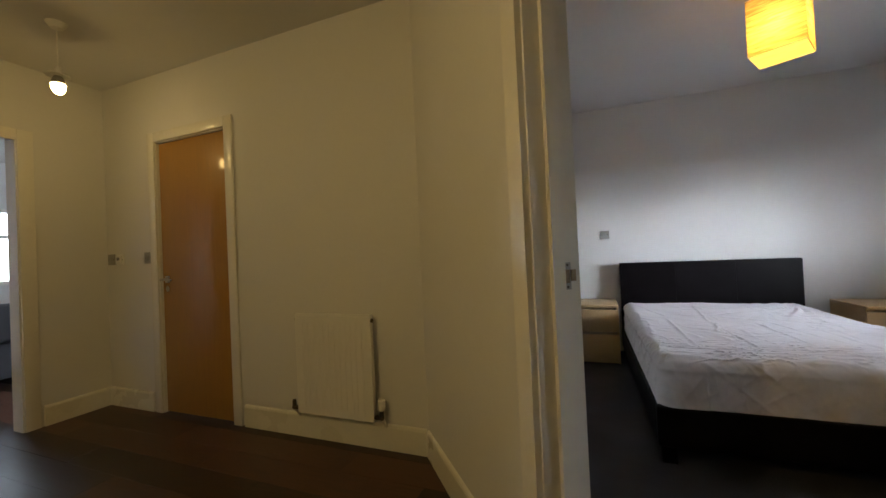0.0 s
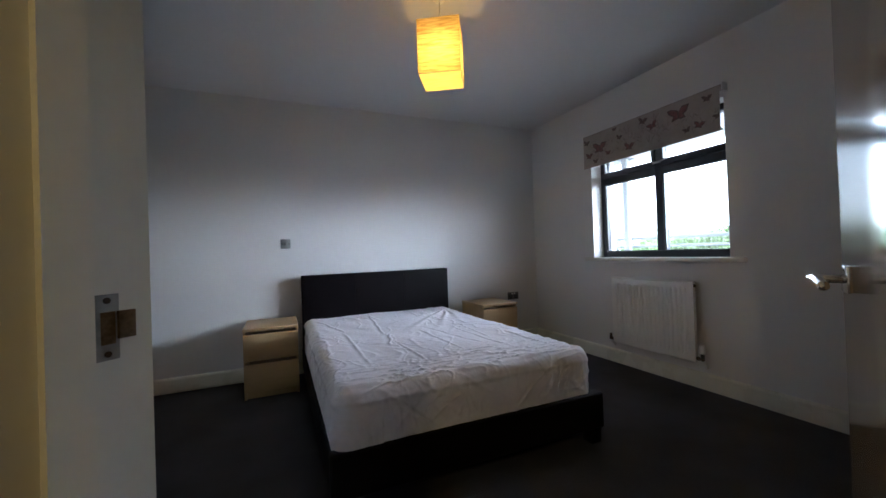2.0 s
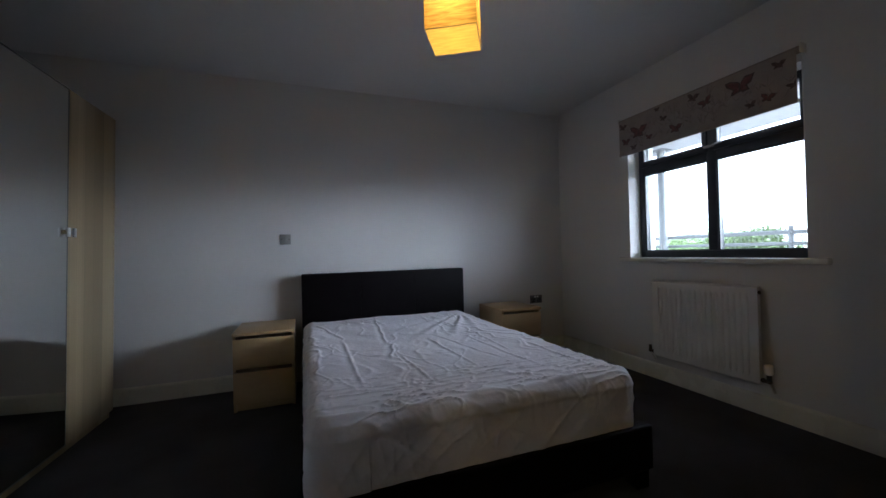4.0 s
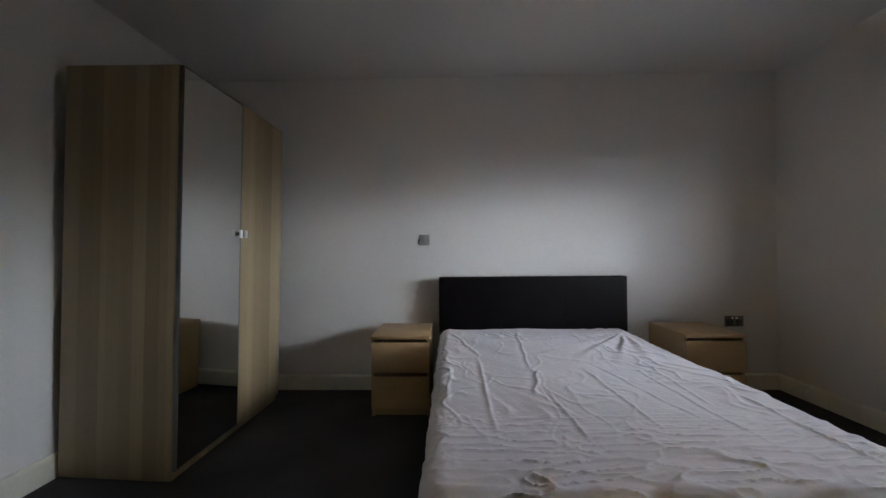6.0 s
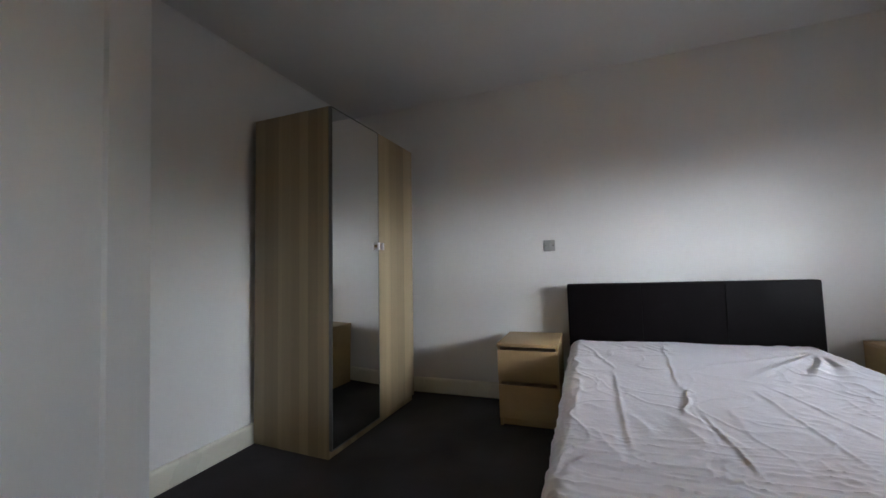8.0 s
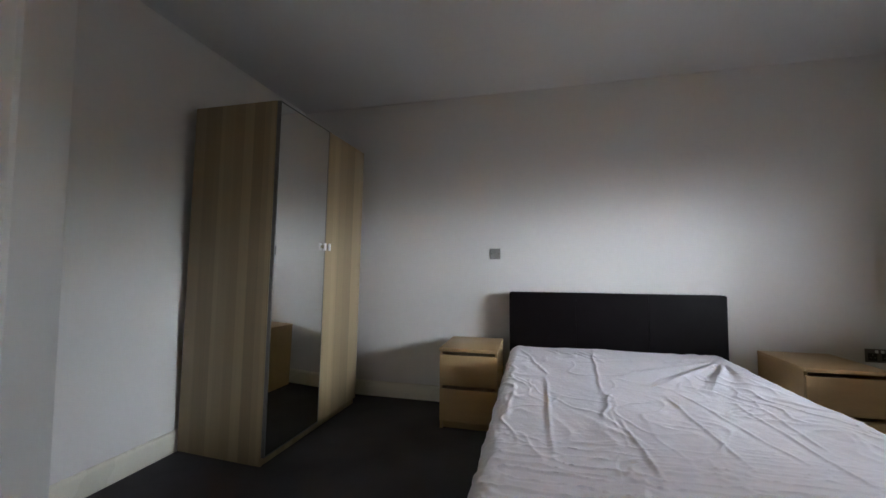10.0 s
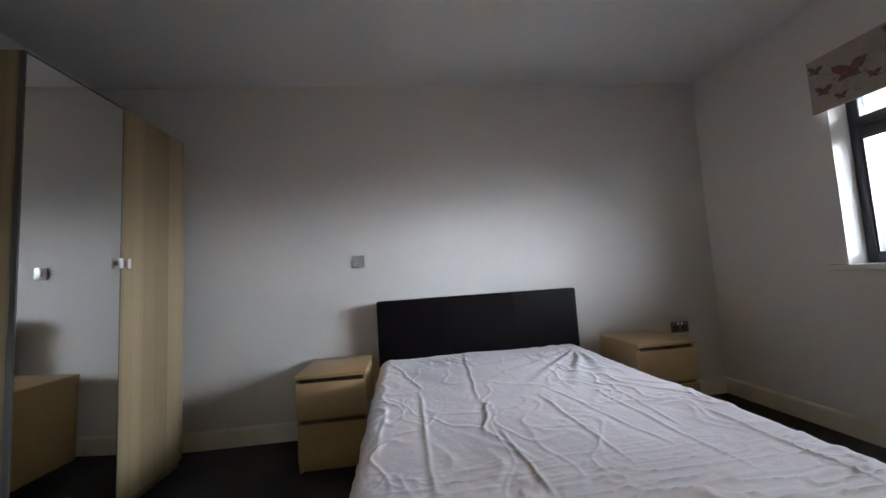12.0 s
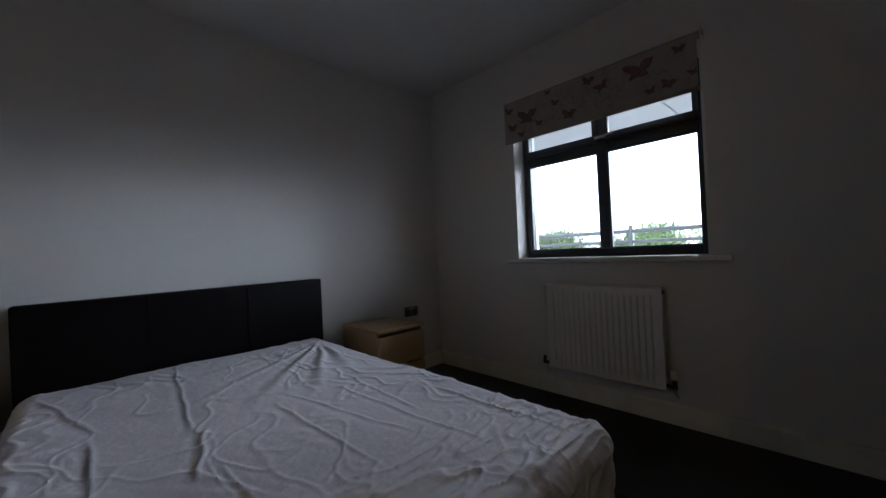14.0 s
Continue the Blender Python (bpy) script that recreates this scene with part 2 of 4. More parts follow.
def prism(bm, pts, z0, z1):
    """An upright prism over a plan outline."""
    lo = [bm.verts.new((x, y, z0)) for x, y in pts]
    hi = [bm.verts.new((x, y, z1)) for x, y in pts]
    k = len(pts)
    bm.faces.new(lo[::-1])
    bm.faces.new(hi)
    for i in range(k):
        bm.faces.new((lo[i], lo[(i + 1) % k], hi[(i + 1) % k], hi[i]))
    return bm


def mesh_of(name, bm, mat, smooth=False):
    bmesh.ops.recalc_face_normals(bm, faces=bm.faces)
    me = bpy.data.meshes.new(name)
    bm.to_mesh(me)
    bm.free()
    me.materials.append(mat)
    if smooth:
        me.shade_smooth()
        me.set_sharp_from_angle(angle=radians(40))
    return me


def part(name, bm, mat, parent=None, label="", smooth=True):
    ob = new(name, mesh_of(name, bm, mat, smooth))
    if parent:
        ob.parent = parent
    if label:
        ob["label"] = label
    return ob


def thing(name, label, category, group="", at=None):
    ob = new(name)
    ob.empty_display_size = 0.1
    if at:
        ob.matrix_basis = at
    return tagged(ob, label, category, group)


def structure(name, bm, mat, label="", category="", smooth=False):
    return tagged(part(name, bm, mat, None, "", smooth), label or name.replace("_", " "), category or name.split("_")[0], kind="structure")


def B():
    return bmesh.new()


# ---- plan ----
H = 2.56                       # ceiling height
NORTH, EAST, WEST, SOUTH = 4.515, 3.155, -1.475, 0.45
DIAG_IN, DIAG_OUT = 1.385, 1.188   # x + y at the doorway on the bedroom and hall faces of the slanted wall
CORNER_X = -0.72               # where the slanted wall meets the hall wall
HALL_N, HALL_W, HALL_S, HALL_E = 2.05, -3.53, -1.1, 1.75
R2 = math.sqrt(0.5)


def slant(u, n):
    """Plan point from the run along the slanted wall and the distance across it."""
    return ((n + u) * R2, (n - u) * R2)


N_IN, N_OUT = DIAG_IN * R2, DIAG_OUT * R2
JAMB_L, JAMB_R, HEAD = -0.835, -0.045, 2.04
DIAG_END = -1.05               # x at which the slanted wall's bedroom face turns

structure("floor", prism(B(), [(-1.7, 4.7), (3.4, 4.7), (3.4, 0.3), (0.9, 0.3), (0.80, 0.525), (-1.02, 2.345), (-1.7, 2.345)], -0.12, 0.0), CARPET, "dark grey-brown short-pile carpet on the bedroom floor", "carpet")
structure("ceiling", box(B(), -3.9, 3.5, -1.3, 4.8, H, H + 0.15), CEIL, "plain white painted plaster ceiling", "ceiling")
structure("wall_north", box(B(), WEST - 0.15, EAST + 0.3, NORTH, NORTH + 0.15, -0.1, H), PAINT, "off-white painted wall behind the bed", "wall")
structure("wall_west", box(B(), WEST - 0.15, WEST, 2.36, NORTH, -0.1, H), PAINT, "off-white painted wall behind the wardrobe", "wall")
WIN = (2.33, 3.57, 0.985, 2.12)
bm = B()
box(bm, EAST, EAST + 0.30, 0.3, WIN[0], -0.1, H)
box(bm, EAST, EAST + 0.30, WIN[1], NORTH, -0.1, H)
box(bm, EAST, EAST + 0.30, WIN[0], WIN[1], -0.1, WIN[2])
box(bm, EAST, EAST + 0.30, WIN[0], WIN[1], WIN[3], H)
structure("wall_east", bm, PAINT, "off-white painted wall with the window in it", "wall")
structure("wall_south", box(B(), 0.93, EAST, SOUTH - 0.12, SOUTH, -0.1, H), PAINT, "off-white painted bedroom wall beside the door", "wall")
bm = B()
end_in = (DIAG_END, DIAG_IN - DIAG_END)
prism(bm, [slant(JAMB_L - 0.03, N_OUT), slant(JAMB_L - 0.03, N_IN), end_in, (WEST, end_in[1]), (WEST, HALL_N + 0.12), (CORNER_X - 0.02, HALL_N + 0.02), (CORNER_X, HALL_N)], -0.1, H)
prism(bm, [slant(JAMB_R + 0.03, N_OUT), slant(0.62, N_OUT), slant(0.62, N_IN), slant(JAMB_R + 0.03, N_IN)], -0.1, H)
prism(bm, [slant(JAMB_L - 0.03, N_OUT), slant(JAMB_R + 0.03, N_OUT), slant(JAMB_R + 0.03, N_IN), slant(JAMB_L - 0.03, N_IN)], HEAD + 0.03, H)
structure("wall_slanted", bm, PAINT, "off-white painted slanted wall with the bedroom doorway", "wall")

# hall shell
DOOR_X = (-2.885, -2.165, 2.035)
bm = B()
cx = CORNER_X
box(bm, HALL_W - 0.1, DOOR_X[0] - 0.03, HALL_N, HALL_N + 0.12, -0.1, H)
box(bm, DOOR_X[1] + 0.03, cx - 0.001, HALL_N, HALL_N + 0.07, -0.1, H)
box(bm, DOOR_X[0] - 0.03, DOOR_X[1] + 0.03, HALL_N, HALL_N + 0.12, DOOR_X[2] + 0.03, H)
structure("wall_hall_north", bm, PAINT, "off-white painted hall wall with a radiator", "wall")
WD = (0.75, 1.56, 2.04)
bm = B()
box(bm, HALL_W - 0.12, HALL_W, WD[1], HALL_N, -0.1, H)
box(bm, HALL_W - 0.12, HALL_W, HALL_S, WD[0], -0.1, H)
box(bm, HALL_W - 0.12, HALL_W, WD[0], WD[1], WD[2], H)
structure("wall_hall_west", bm, PAINT, "off-white painted end wall of the hall", "wall")
structure("wall_hall_south", box(B(), HALL_W - 0.1, HALL_E, HALL_S - 0.12, HALL_S, -0.1, H), PAINT, "off-white painted hall wall", "wall")
structure("wall_hall_east", box(B(), HALL_E, HALL_E + 0.12, HALL_S - 0.12, SOUTH - 0.12, -0.1, H), PAINT, "off-white painted hall wall", "wall")
structure("wall_hall_return", box(B(), 1.10, HALL_E, SOUTH - 0.25, SOUTH - 0.125, -0.1, H), PAINT, "off-white painted hall wall", "wall")

# ---- doors, frames, skirting ----


def skirting(name, a, b, inward, height=0.125, thick=0.016):
    """A board with a rounded top edge along the foot of a wall from a to b, standing out to the side inward."""
    a, b, w = Vector((*a, 0)), Vector((*b, 0)), Vector((*inward, 0))
    prof = [(0, 0.0), (thick, 0.0), (thick, height - 0.018), (thick * 0.75, height - 0.006), (thick * 0.35, height), (0, height)]
    bm = B()
    rings = [[bm.verts.new(p + w * d + Vector((0, 0, z))) for d, z in prof] for p in (a, b)]
    for i in range(len(prof)):
        j = (i + 1) % len(prof)
        bm.faces.new((rings[0][i], rings[0][j], rings[1][j], rings[1][i]))
    bm.faces.new(rings[0])
    bm.faces.new(rings[1][::-1])
    return structure(name, bm, GLOSS, "cream gloss painted skirting board", "baseboard")


skirting("baseboard_north", (WEST, NORTH), (EAST, NORTH), (0, -1))
skirting("baseboard_east", (EAST, SOUTH), (EAST, NORTH - 0.017), (-1, 0))
skirting("baseboard_west", (WEST, 2.44), (WEST, NORTH - 0.017), (1, 0))
skirting("baseboard_slant_bedroom", slant(JAMB_L - 0.075, N_IN), end_in, (R2, R2))
skirting("baseboard_south", (1.0, SOUTH), (EAST - 0.017, SOUTH), (0, 1))
run = (Vector((cx, HALL_N)) - Vector(slant(JAMB_L - 0.03, N_OUT))).normalized()
face = Vector((-run.y, run.x))
foot_a = Vector(slant(JAMB_L - 0.03, N_OUT)) + run * 0.066
skirting("baseboard_hall_slant", foot_a, Vector((cx, HALL_N)) - run * 0.014, face, height=0.145)
skirting("baseboard_hall_north", (DOOR_X[1] + 0.105, HALL_N), (cx - 0.008, HALL_N), (0, -1), height=0.145)
skirting("baseboard_hall_corner", (HALL_W + 0.017, HALL_N), (DOOR_X[0] - 0.105, HALL_N), (0, -1), height=0.145)
skirting("baseboard_hall_west", (HALL_W, WD[1] + 0.08), (HALL_W, HALL_N), (1, 0), height=0.145)


def strip(bm, u0, u1, n0, n1, z0, z1):
    return prism(bm, [slant(u0, n0), slant(u1, n0), slant(u1, n1), slant(u0, n1)], z0, z1)


# frame of the bedroom doorway: lining, stop, architraves on both faces
frame_ob = tagged(new("door_frame"), "cream white gloss painted frame of the bedroom doorway", "door frame", kind="structure")
for nm, u0, u1 in (("jamb", JAMB_L - 0.03, JAMB_L), ("jamb", JAMB_R, JAMB_R + 0.03)):
    part(nm, strip(B(), u0, u1, N_OUT - 0.002, N_IN + 0.002, 0, HEAD + 0.03), TRIM, frame_ob)
part("head_lining", strip(B(), JAMB_L, JAMB_R, N_OUT - 0.002, N_IN + 0.002, HEAD, HEAD + 0.03), TRIM, frame_ob)
part("door_stop", strip(B(), JAMB_L, JAMB_L + 0.013, N_OUT + 0.052, N_IN - 0.046, 0, HEAD), TRIM, frame_ob)
part("door_stop", strip(B(), JAMB_R - 0.013, JAMB_R, N_OUT + 0.052, N_IN - 0.046, 0, HEAD), TRIM, frame_ob)
for side, n0, n1 in (("hall", N_OUT - 0.018, N_OUT), ("room", N_IN, N_IN + 0.016)):
    for u0, u1 in ((JAMB_L - 0.078, JAMB_L - 0.006), (JAMB_R + 0.006, JAMB_R + 0.078)):
        bm = strip(B(), u0, u1, n0, n1, 0, HEAD + 0.078)
        part("architrave", bm, TRIM, frame_ob)
        bead = -0.005 if side == "hall" else 0.005
        ib = u1 - 0.012 if u0 < -0.5 else u0
        part("architrave_bead", strip(B(), ib, ib + 0.012, min(n0, n0 + bead) if side == "hall" else n1, n0 if side == "hall" else n1 + bead, 0, HEAD + 0.02), TRIM, frame_ob)
    part("head_architrave", strip(B(), JAMB_L - 0.006, JAMB_R + 0.006, n0, n1, HEAD + 0.006, HEAD + 0.078), TRIM, frame_ob)
# strike plate let into the jamb, with its keep and curled lip
plate = part("strike_plate", strip(B(), JAMB_L, JAMB_L + 0.002, N_IN - 0.042, N_IN - 0.018, 0.985, 1.060), STEEL, frame_ob, "tarnished steel strike plate")
part("keep", strip(B(), JAMB_L + 0.002, JAMB_L + 0.0026, N_IN - 0.036, N_IN - 0.022, 1.003, 1.040), BRASSY, plate)
part("lip", strip(B(), JAMB_L + 0.002, JAMB_L + 0.006, N_IN - 0.020, N_IN - 0.003, 1.008, 1.040), BRASSY, plate)
for z in (0.992, 1.053):
    p = slant(JAMB_L + 0.002, N_IN - 0.030)
    part("screw", rod(B(), (p[0], p[1], z), (p[0] + 0.0012, p[1] - 0.0012, z), 0.0035, n=10), DARKMET, plate)
structure("threshold_strip", prism(B(), [slant(JAMB_L, 0.93), slant(JAMB_R, 0.93), slant(JAMB_R, 0.957), slant(JAMB_L, 0.957)], -0.02, 0.007), ALU, "metal threshold strip between carpet and laminate", "trim")

# bedroom door, standing open into the room, local frame: hinge at origin, leaf along +x, seen face towards +y
HINGE = slant(JAMB_R - 0.004, N_IN + 0.004)


def lever(parent, x, y, z, out, way):
    """A lever handle on a square rose, standing out to the side `out` and pointing `way` along x."""
    h = part("door_handle", rod(B(), (x, y, z), (x, y + out * 0.052, z), 0.009), CHROME, parent, "polished chrome lever handle")
    part("rose", box(B(), x - 0.026, x + 0.026, min(y, y + out * 0.008), max(y, y + out * 0.008), z - 0.026, z + 0.026, 0.002), CHROME, h)
    bm = B()
    pts = [(x, z), (x + way * 0.03, z + 0.002), (x + way * 0.07, z + 0.001), (x + way * 0.115, z - 0.004)]
    for (xa, za), (xb, zb) in zip(pts, pts[1:]):
        rod(bm, (xa, y + out * 0.052, za), (xb, y + out * 0.052, zb), 0.0095, 0.009)
        ball(bm, (xb, y + out * 0.052, zb), 0.0092)
    ball(bm, (x, y + out * 0.052, z), 0.0098)
    part("lever", bm, CHROME, h)
    return h


bed_door = tagged(thing("door_1", "glossy brown veneered flush door standing open into the bedroom", "door", at=pose(HINGE[0], HINGE[1], 0, 0, 0, 29.0)), kind="structure")
part("leaf", box(B(), 0, 0.762, -0.044, 0, 0.008, 2.03, 0.0015), LACQUER, bed_door)
lever(bed_door, 0.705, 0.0, 1.015, 1, -1)
lever(bed_door, 0.705, -0.044, 1.015, -1, -1)
for z in (0.25, 1.0, 1.8):
    part("hinge", rod(B(), (-0.004, 0.004, z - 0.05), (-0.004, 0.004, z + 0.05), 0.006, n=10), STEEL, bed_door)

# cupboard door of the hall, closed, in its frame
hall_frame = tagged(new("door_frame"), "cream painted architrave round the closed hall door", "door frame", kind="structure")
for x0, x1 in ((DOOR_X[0] - 0.03, DOOR_X[0]), (DOOR_X[1], DOOR_X[1] + 0.03)):
    part("jamb", box(B(), x0, x1, HALL_N - 0.002, HALL_N + 0.12, 0, DOOR_X[2] + 0.03), TRIM, hall_frame)
part("head_lining", box(B(), DOOR_X[0], DOOR_X[1], HALL_N - 0.002, HALL_N + 0.12, DOOR_X[2], DOOR_X[2] + 0.03), TRIM, hall_frame)
for x0, x1 in ((DOOR_X[0] - 0.08, DOOR_X[0] - 0.006), (DOOR_X[1] + 0.006, DOOR_X[1] + 0.08)):
    part("architrave", box(B(), x0, x1, HALL_N - 0.018, HALL_N - 0.002, 0, DOOR_X[2] + 0.08, 0.004), TRIM, hall_frame)
part("head_architrave", box(B(), DOOR_X[0] - 0.006, DOOR_X[1] + 0.006, HALL_N - 0.018, HALL_N - 0.002, DOOR_X[2] + 0.006, DOOR_X[2] + 0.08, 0.004), TRIM, hall_frame)
hall_door = tagged(thing("door_2", "closed orange-brown veneered flush door in the hall", "door", at=pose(DOOR_X[0] + 0.003, HALL_N + 0.062, 0)), kind="structure")
part("leaf", box(B(), 0, DOOR_X[1] - DOOR_X[0] - 0.006, -0.044, 0, 0.006, DOOR_X[2] - 0.003, 0.0015), VENEER, hall_door)
lever(hall_door, 0.055, -0.044, 1.0, -1, 1)
part("keyhole_rose", rod(B(), (0.055, -0.044, 0.93), (0.055, -0.050, 0.93), 0.022), CHROME, hall_door)

# opening at the end of the hall
arch = tagged(new("door_frame"), "cream painted frame of the open doorway at the hall's end", "door frame", kind="structure")
for y0, y1 in ((WD[0], WD[0] + 0.03), (WD[1] - 0.03, WD[1])):
    part("jamb", box(B(), HALL_W - 0.125, HALL_W + 0.002, y0, y1, 0, WD[2] - 0.001), TRIM, arch)
for y0, y1 in ((WD[0] - 0.05, WD[0] + 0.022), (WD[1] - 0.022, WD[1] + 0.06)):
    part("architrave", box(B(), HALL_W + 0.002, HALL_W + 0.018, y0, y1, 0, WD[2] + 0.06, 0.004), TRIM, arch)
part("head_architrave", box(B(), HALL_W + 0.002, HALL_W + 0.018, WD[0] + 0.022, WD[1] - 0.022, WD[2] - 0.02, WD[2] + 0.06, 0.004), TRIM, arch)

# room beyond the hall, seen through the doorway
bm = B()
box(bm, -7.0, HALL_W - 0.12, 3.6, 3.72, -0.1, H)
box(bm, -7.0, HALL_W - 0.12, -0.12, 0.0, -0.1, H)
structure("wall_far_room_sides", bm, PAINT, "off-white painted walls of the room beyond the hall", "wall")
bm = B()
box(bm, -7.12, -7.0, -0.12, 1.6, -0.1, H)
box(bm, -7.12, -7.0, 2.9, 3.72, -0.1, H)
box(bm, -7.12, -7.0, 1.6, 2.9, -0.1, 0.95)
box(bm, -7.12, -7.0, 1.6, 2.9, 1.95, H)
structure("wall_far_room_west", bm, PAINT, "off-white wall with a window in the far room", "wall")
structure("ceiling_far_room", box(B(), -7.1, -3.9, -0.1, 3.7, H, H + 0.1), CEIL, "white ceiling of the far room", "ceiling")
fw = tagged(new("window_2"), "white framed window of the room beyond the hall", "window", kind="structure")
for y0, y1, z0, z1 in ((1.6, 1.65, 0.95, 1.95), (2.85, 2.9, 0.95, 1.95), (1.65, 2.85, 0.95, 1.0), (1.65, 2.85, 1.9, 1.95), (2.22, 2.28, 1.0, 1.9), (1.65, 2.85, 1.56, 1.61)):
    part("window_frame", box(B(), -7.09, -7.03, y0, y1, z0, z1), TRIM, fw)
part("pane", box(B(), -7.065, -7.06, 1.65, 2.85, 1.0, 1.9), GLASS, fw).visible_shadow = False
sofa = thing("sofa", "dark cloth sofa in the room beyond the hall", "sofa", at=pose(-5.6, 2.0, 0))
part("base", box(B(), -0.45, 0.45, -0.9, 0.9, 0.08, 0.42, 0.04), SOFA, sofa)
part("backrest", box(B(), 0.20, 0.45, -0.9, 0.9, 0.42, 0.80, 0.06), SOFA, sofa)
part("armrest", box(B(), -0.45, 0.45, -1.08, -0.9, 0.08, 0.60, 0.05), SOFA, sofa)
part("armrest", box(B(), -0.45, 0.45, 0.9, 1.08, 0.08, 0.60, 0.05), SOFA, sofa)
part("seat_cushion", box(B(), -0.44, 0.20, -0.88, 0.0, 0.42, 0.52, 0.03), SOFA, sofa)
part("seat_cushion", box(B(), -0.44, 0.20, 0.0, 0.88, 0.42, 0.52, 0.03), SOFA, sofa)
for x in (-0.38, 0.38):
    for y in (-0.95, 0.95):
        part("foot", box(B(), x - 0.025, x + 0.025, y - 0.025, y + 0.025, 0, 0.08), BLACK, sofa)

# ---- window of the bedroom ----
FX = EAST + 0.125
win = tagged(new("window_1"), "dark grey aluminium casement window with two panes and two top lights", "window", kind="structure")
Y0, Y1, Z0, Z1 = WIN
MUL = (2.905, 2.972)
TRN = (1.708, 1.80)
for y0, y1, z0, z1 in ((Y0, Y0 + 0.045, Z0, Z1), (Y1 - 0.045, Y1, Z0, Z1), (Y0 + 0.045, Y1 - 0.045, Z0, Z0 + 0.055), (Y0 + 0.045, Y1 - 0.045, Z1 - 0.05, Z1), (MUL[0], MUL[1], Z0 + 0.055, Z1 - 0.05)):
    part("window_frame", box(B(), FX, FX + 0.07, y0, y1, z0, z1, 0.004), ANTHRA, win)
for y0, y1 in ((Y0 + 0.045, MUL[0]), (MUL[1], Y1 - 0.045)):
    part("transom", box(B(), FX, FX + 0.07, y0, y1, TRN[0], TRN[1], 0.004), ANTHRA, win)
    part("pane", box(B(), FX + 0.035, FX + 0.047, y0, y1, Z0 + 0.055, TRN[0]), GLASS, win, "clear glass pane").visible_shadow = False
    sash = part("top_light", box(B(), FX - 0.016, FX + 0.012, y0 - 0.012, y1 + 0.012, TRN[1] - 0.03, TRN[1] + 0.022, 0.004), ANTHRA, win)
    part("stile", box(B(), FX - 0.016, FX + 0.012, y0 - 0.012, y0 + 0.022, TRN[1] + 0.022, Z1 - 0.03, 0.004), ANTHRA, sash)
    part("stile", box(B(), FX - 0.016, FX + 0.012, y1 - 0.022, y1 + 0.012, TRN[1] + 0.022, Z1 - 0.03, 0.004), ANTHRA, sash)
    part("pane", box(B(), FX + 0.035, FX + 0.047, y0, y1, TRN[1], Z1 - 0.05), GLASS, win, "clear glass pane").visible_shadow = False
    bead = 0.009
    for a, b, c, d in ((y0, y1, Z0 + 0.055, Z0 + 0.055 + bead), (y0, y1, TRN[0] - bead, TRN[0]), (y0, y0 + bead, Z0 + 0.055, TRN[0]), (y1 - bead, y1, Z0 + 0.055, TRN[0])):
        part("glazing_bead", box(B(), FX + 0.012, FX + 0.034, a, b, c, d), ANTHRA, win)
catch = part("window_catch", box(B(), FX - 0.026, FX - 0.016, 2.90, 2.975, 1.793, 1.812, 0.003), STEEL, win, "grey metal window catch")
part("catch_arm", rod(B(), (FX - 0.030, 2.92, 1.803), (FX - 0.034, 2.84, 1.812), 0.006), STEEL, catch)
sill = structure("window_sill", box(B(), EAST - 0.045, FX + 0.002, Y0 + 0.001, Y1 - 0.001, 0.955, 0.988, 0.006), TRIM, "white gloss painted window board", "window sill", True)
part("sill_nosing", box(B(), EAST - 0.052, EAST - 0.001, Y0 - 0.11, Y1 + 0.085, 0.954, 0.989, 0.008), TRIM, sill)

# roller blind on the wall above the window
blind = thing("roller_blind", "half-raised cream roller blind with faded red and brown floral print", "blind", at=pose(EAST - 0.04, 0, 0))
BY0, BY1, BZ0, BZ1 = 2.325, 3.60, 1.885, 2.185
part("roller", rod(B(), (0.005, BY0 - 0.015, BZ1 - 0.008), (0.005, BY1 + 0.005, BZ1 - 0.008), 0.021, n=20), FABRIC, blind)
bm = B()
box(bm, -0.0185, -0.0165, BY0, BY1, BZ0, BZ1 - 0.008)
part("cloth", bm, FABRIC, blind, smooth=False)
part("bottom_bar", box(B(), -0.022, -0.013, BY0 - 0.002, BY1 + 0.002, BZ0 - 0.014, BZ0 + 0.010, 0.004), FABRIC, blind)
for y0, y1 in ((BY0 - 0.022, BY0 - 0.015), (BY1 + 0.005, BY1 + 0.012)):
    part("bracket", box(B(), -0.022, 0.038, y0, y1, BZ1 - 0.034, BZ1 + 0.020, 0.003), WHITEP, blind)
part("pull_chain", rod(B(), (0.0, BY0 - 0.018, 1.35), (0.0, BY0 - 0.018, BZ1 - 0.02), 0.0022, n=6), WHITEP, blind)
part("end_cap", rod(B(), (-0.0175, BY0 - 0.008, BZ0 - 0.002), (-0.0175, BY0 - 0.002, BZ0 - 0.002), 0.011, n=12), WHITEP, blind)


def petal(bm, cy, cz, ang, length, width, x=-0.0192):
    """A flat leaf-shaped print."""
    n, ca, sa = 9, math.cos(ang), math.sin(ang)
    up, lo = [], []
    for i in range(n + 1):
        s = i / n
        w = width * math.sin(math.pi * s ** 0.75) * (1 + 0.18 * math.sin(9 * s + ang))
        for arr, sg in ((up, 1), (lo, -1)):
            a, b = s * length, sg * w * 0.5
            z = min(BZ1 - 0.012, max(BZ0 + 0.012, cz + a * sa + b * ca))
            y = min(BY1 - 0.004, max(BY0 + 0.004, cy + a * ca - b * sa))
            arr.append(bm.verts.new((x, y, z)))
    for i in range(n):
        q = (up[i], up[i + 1], lo[i + 1], lo[i])
        bm.faces.new(q)


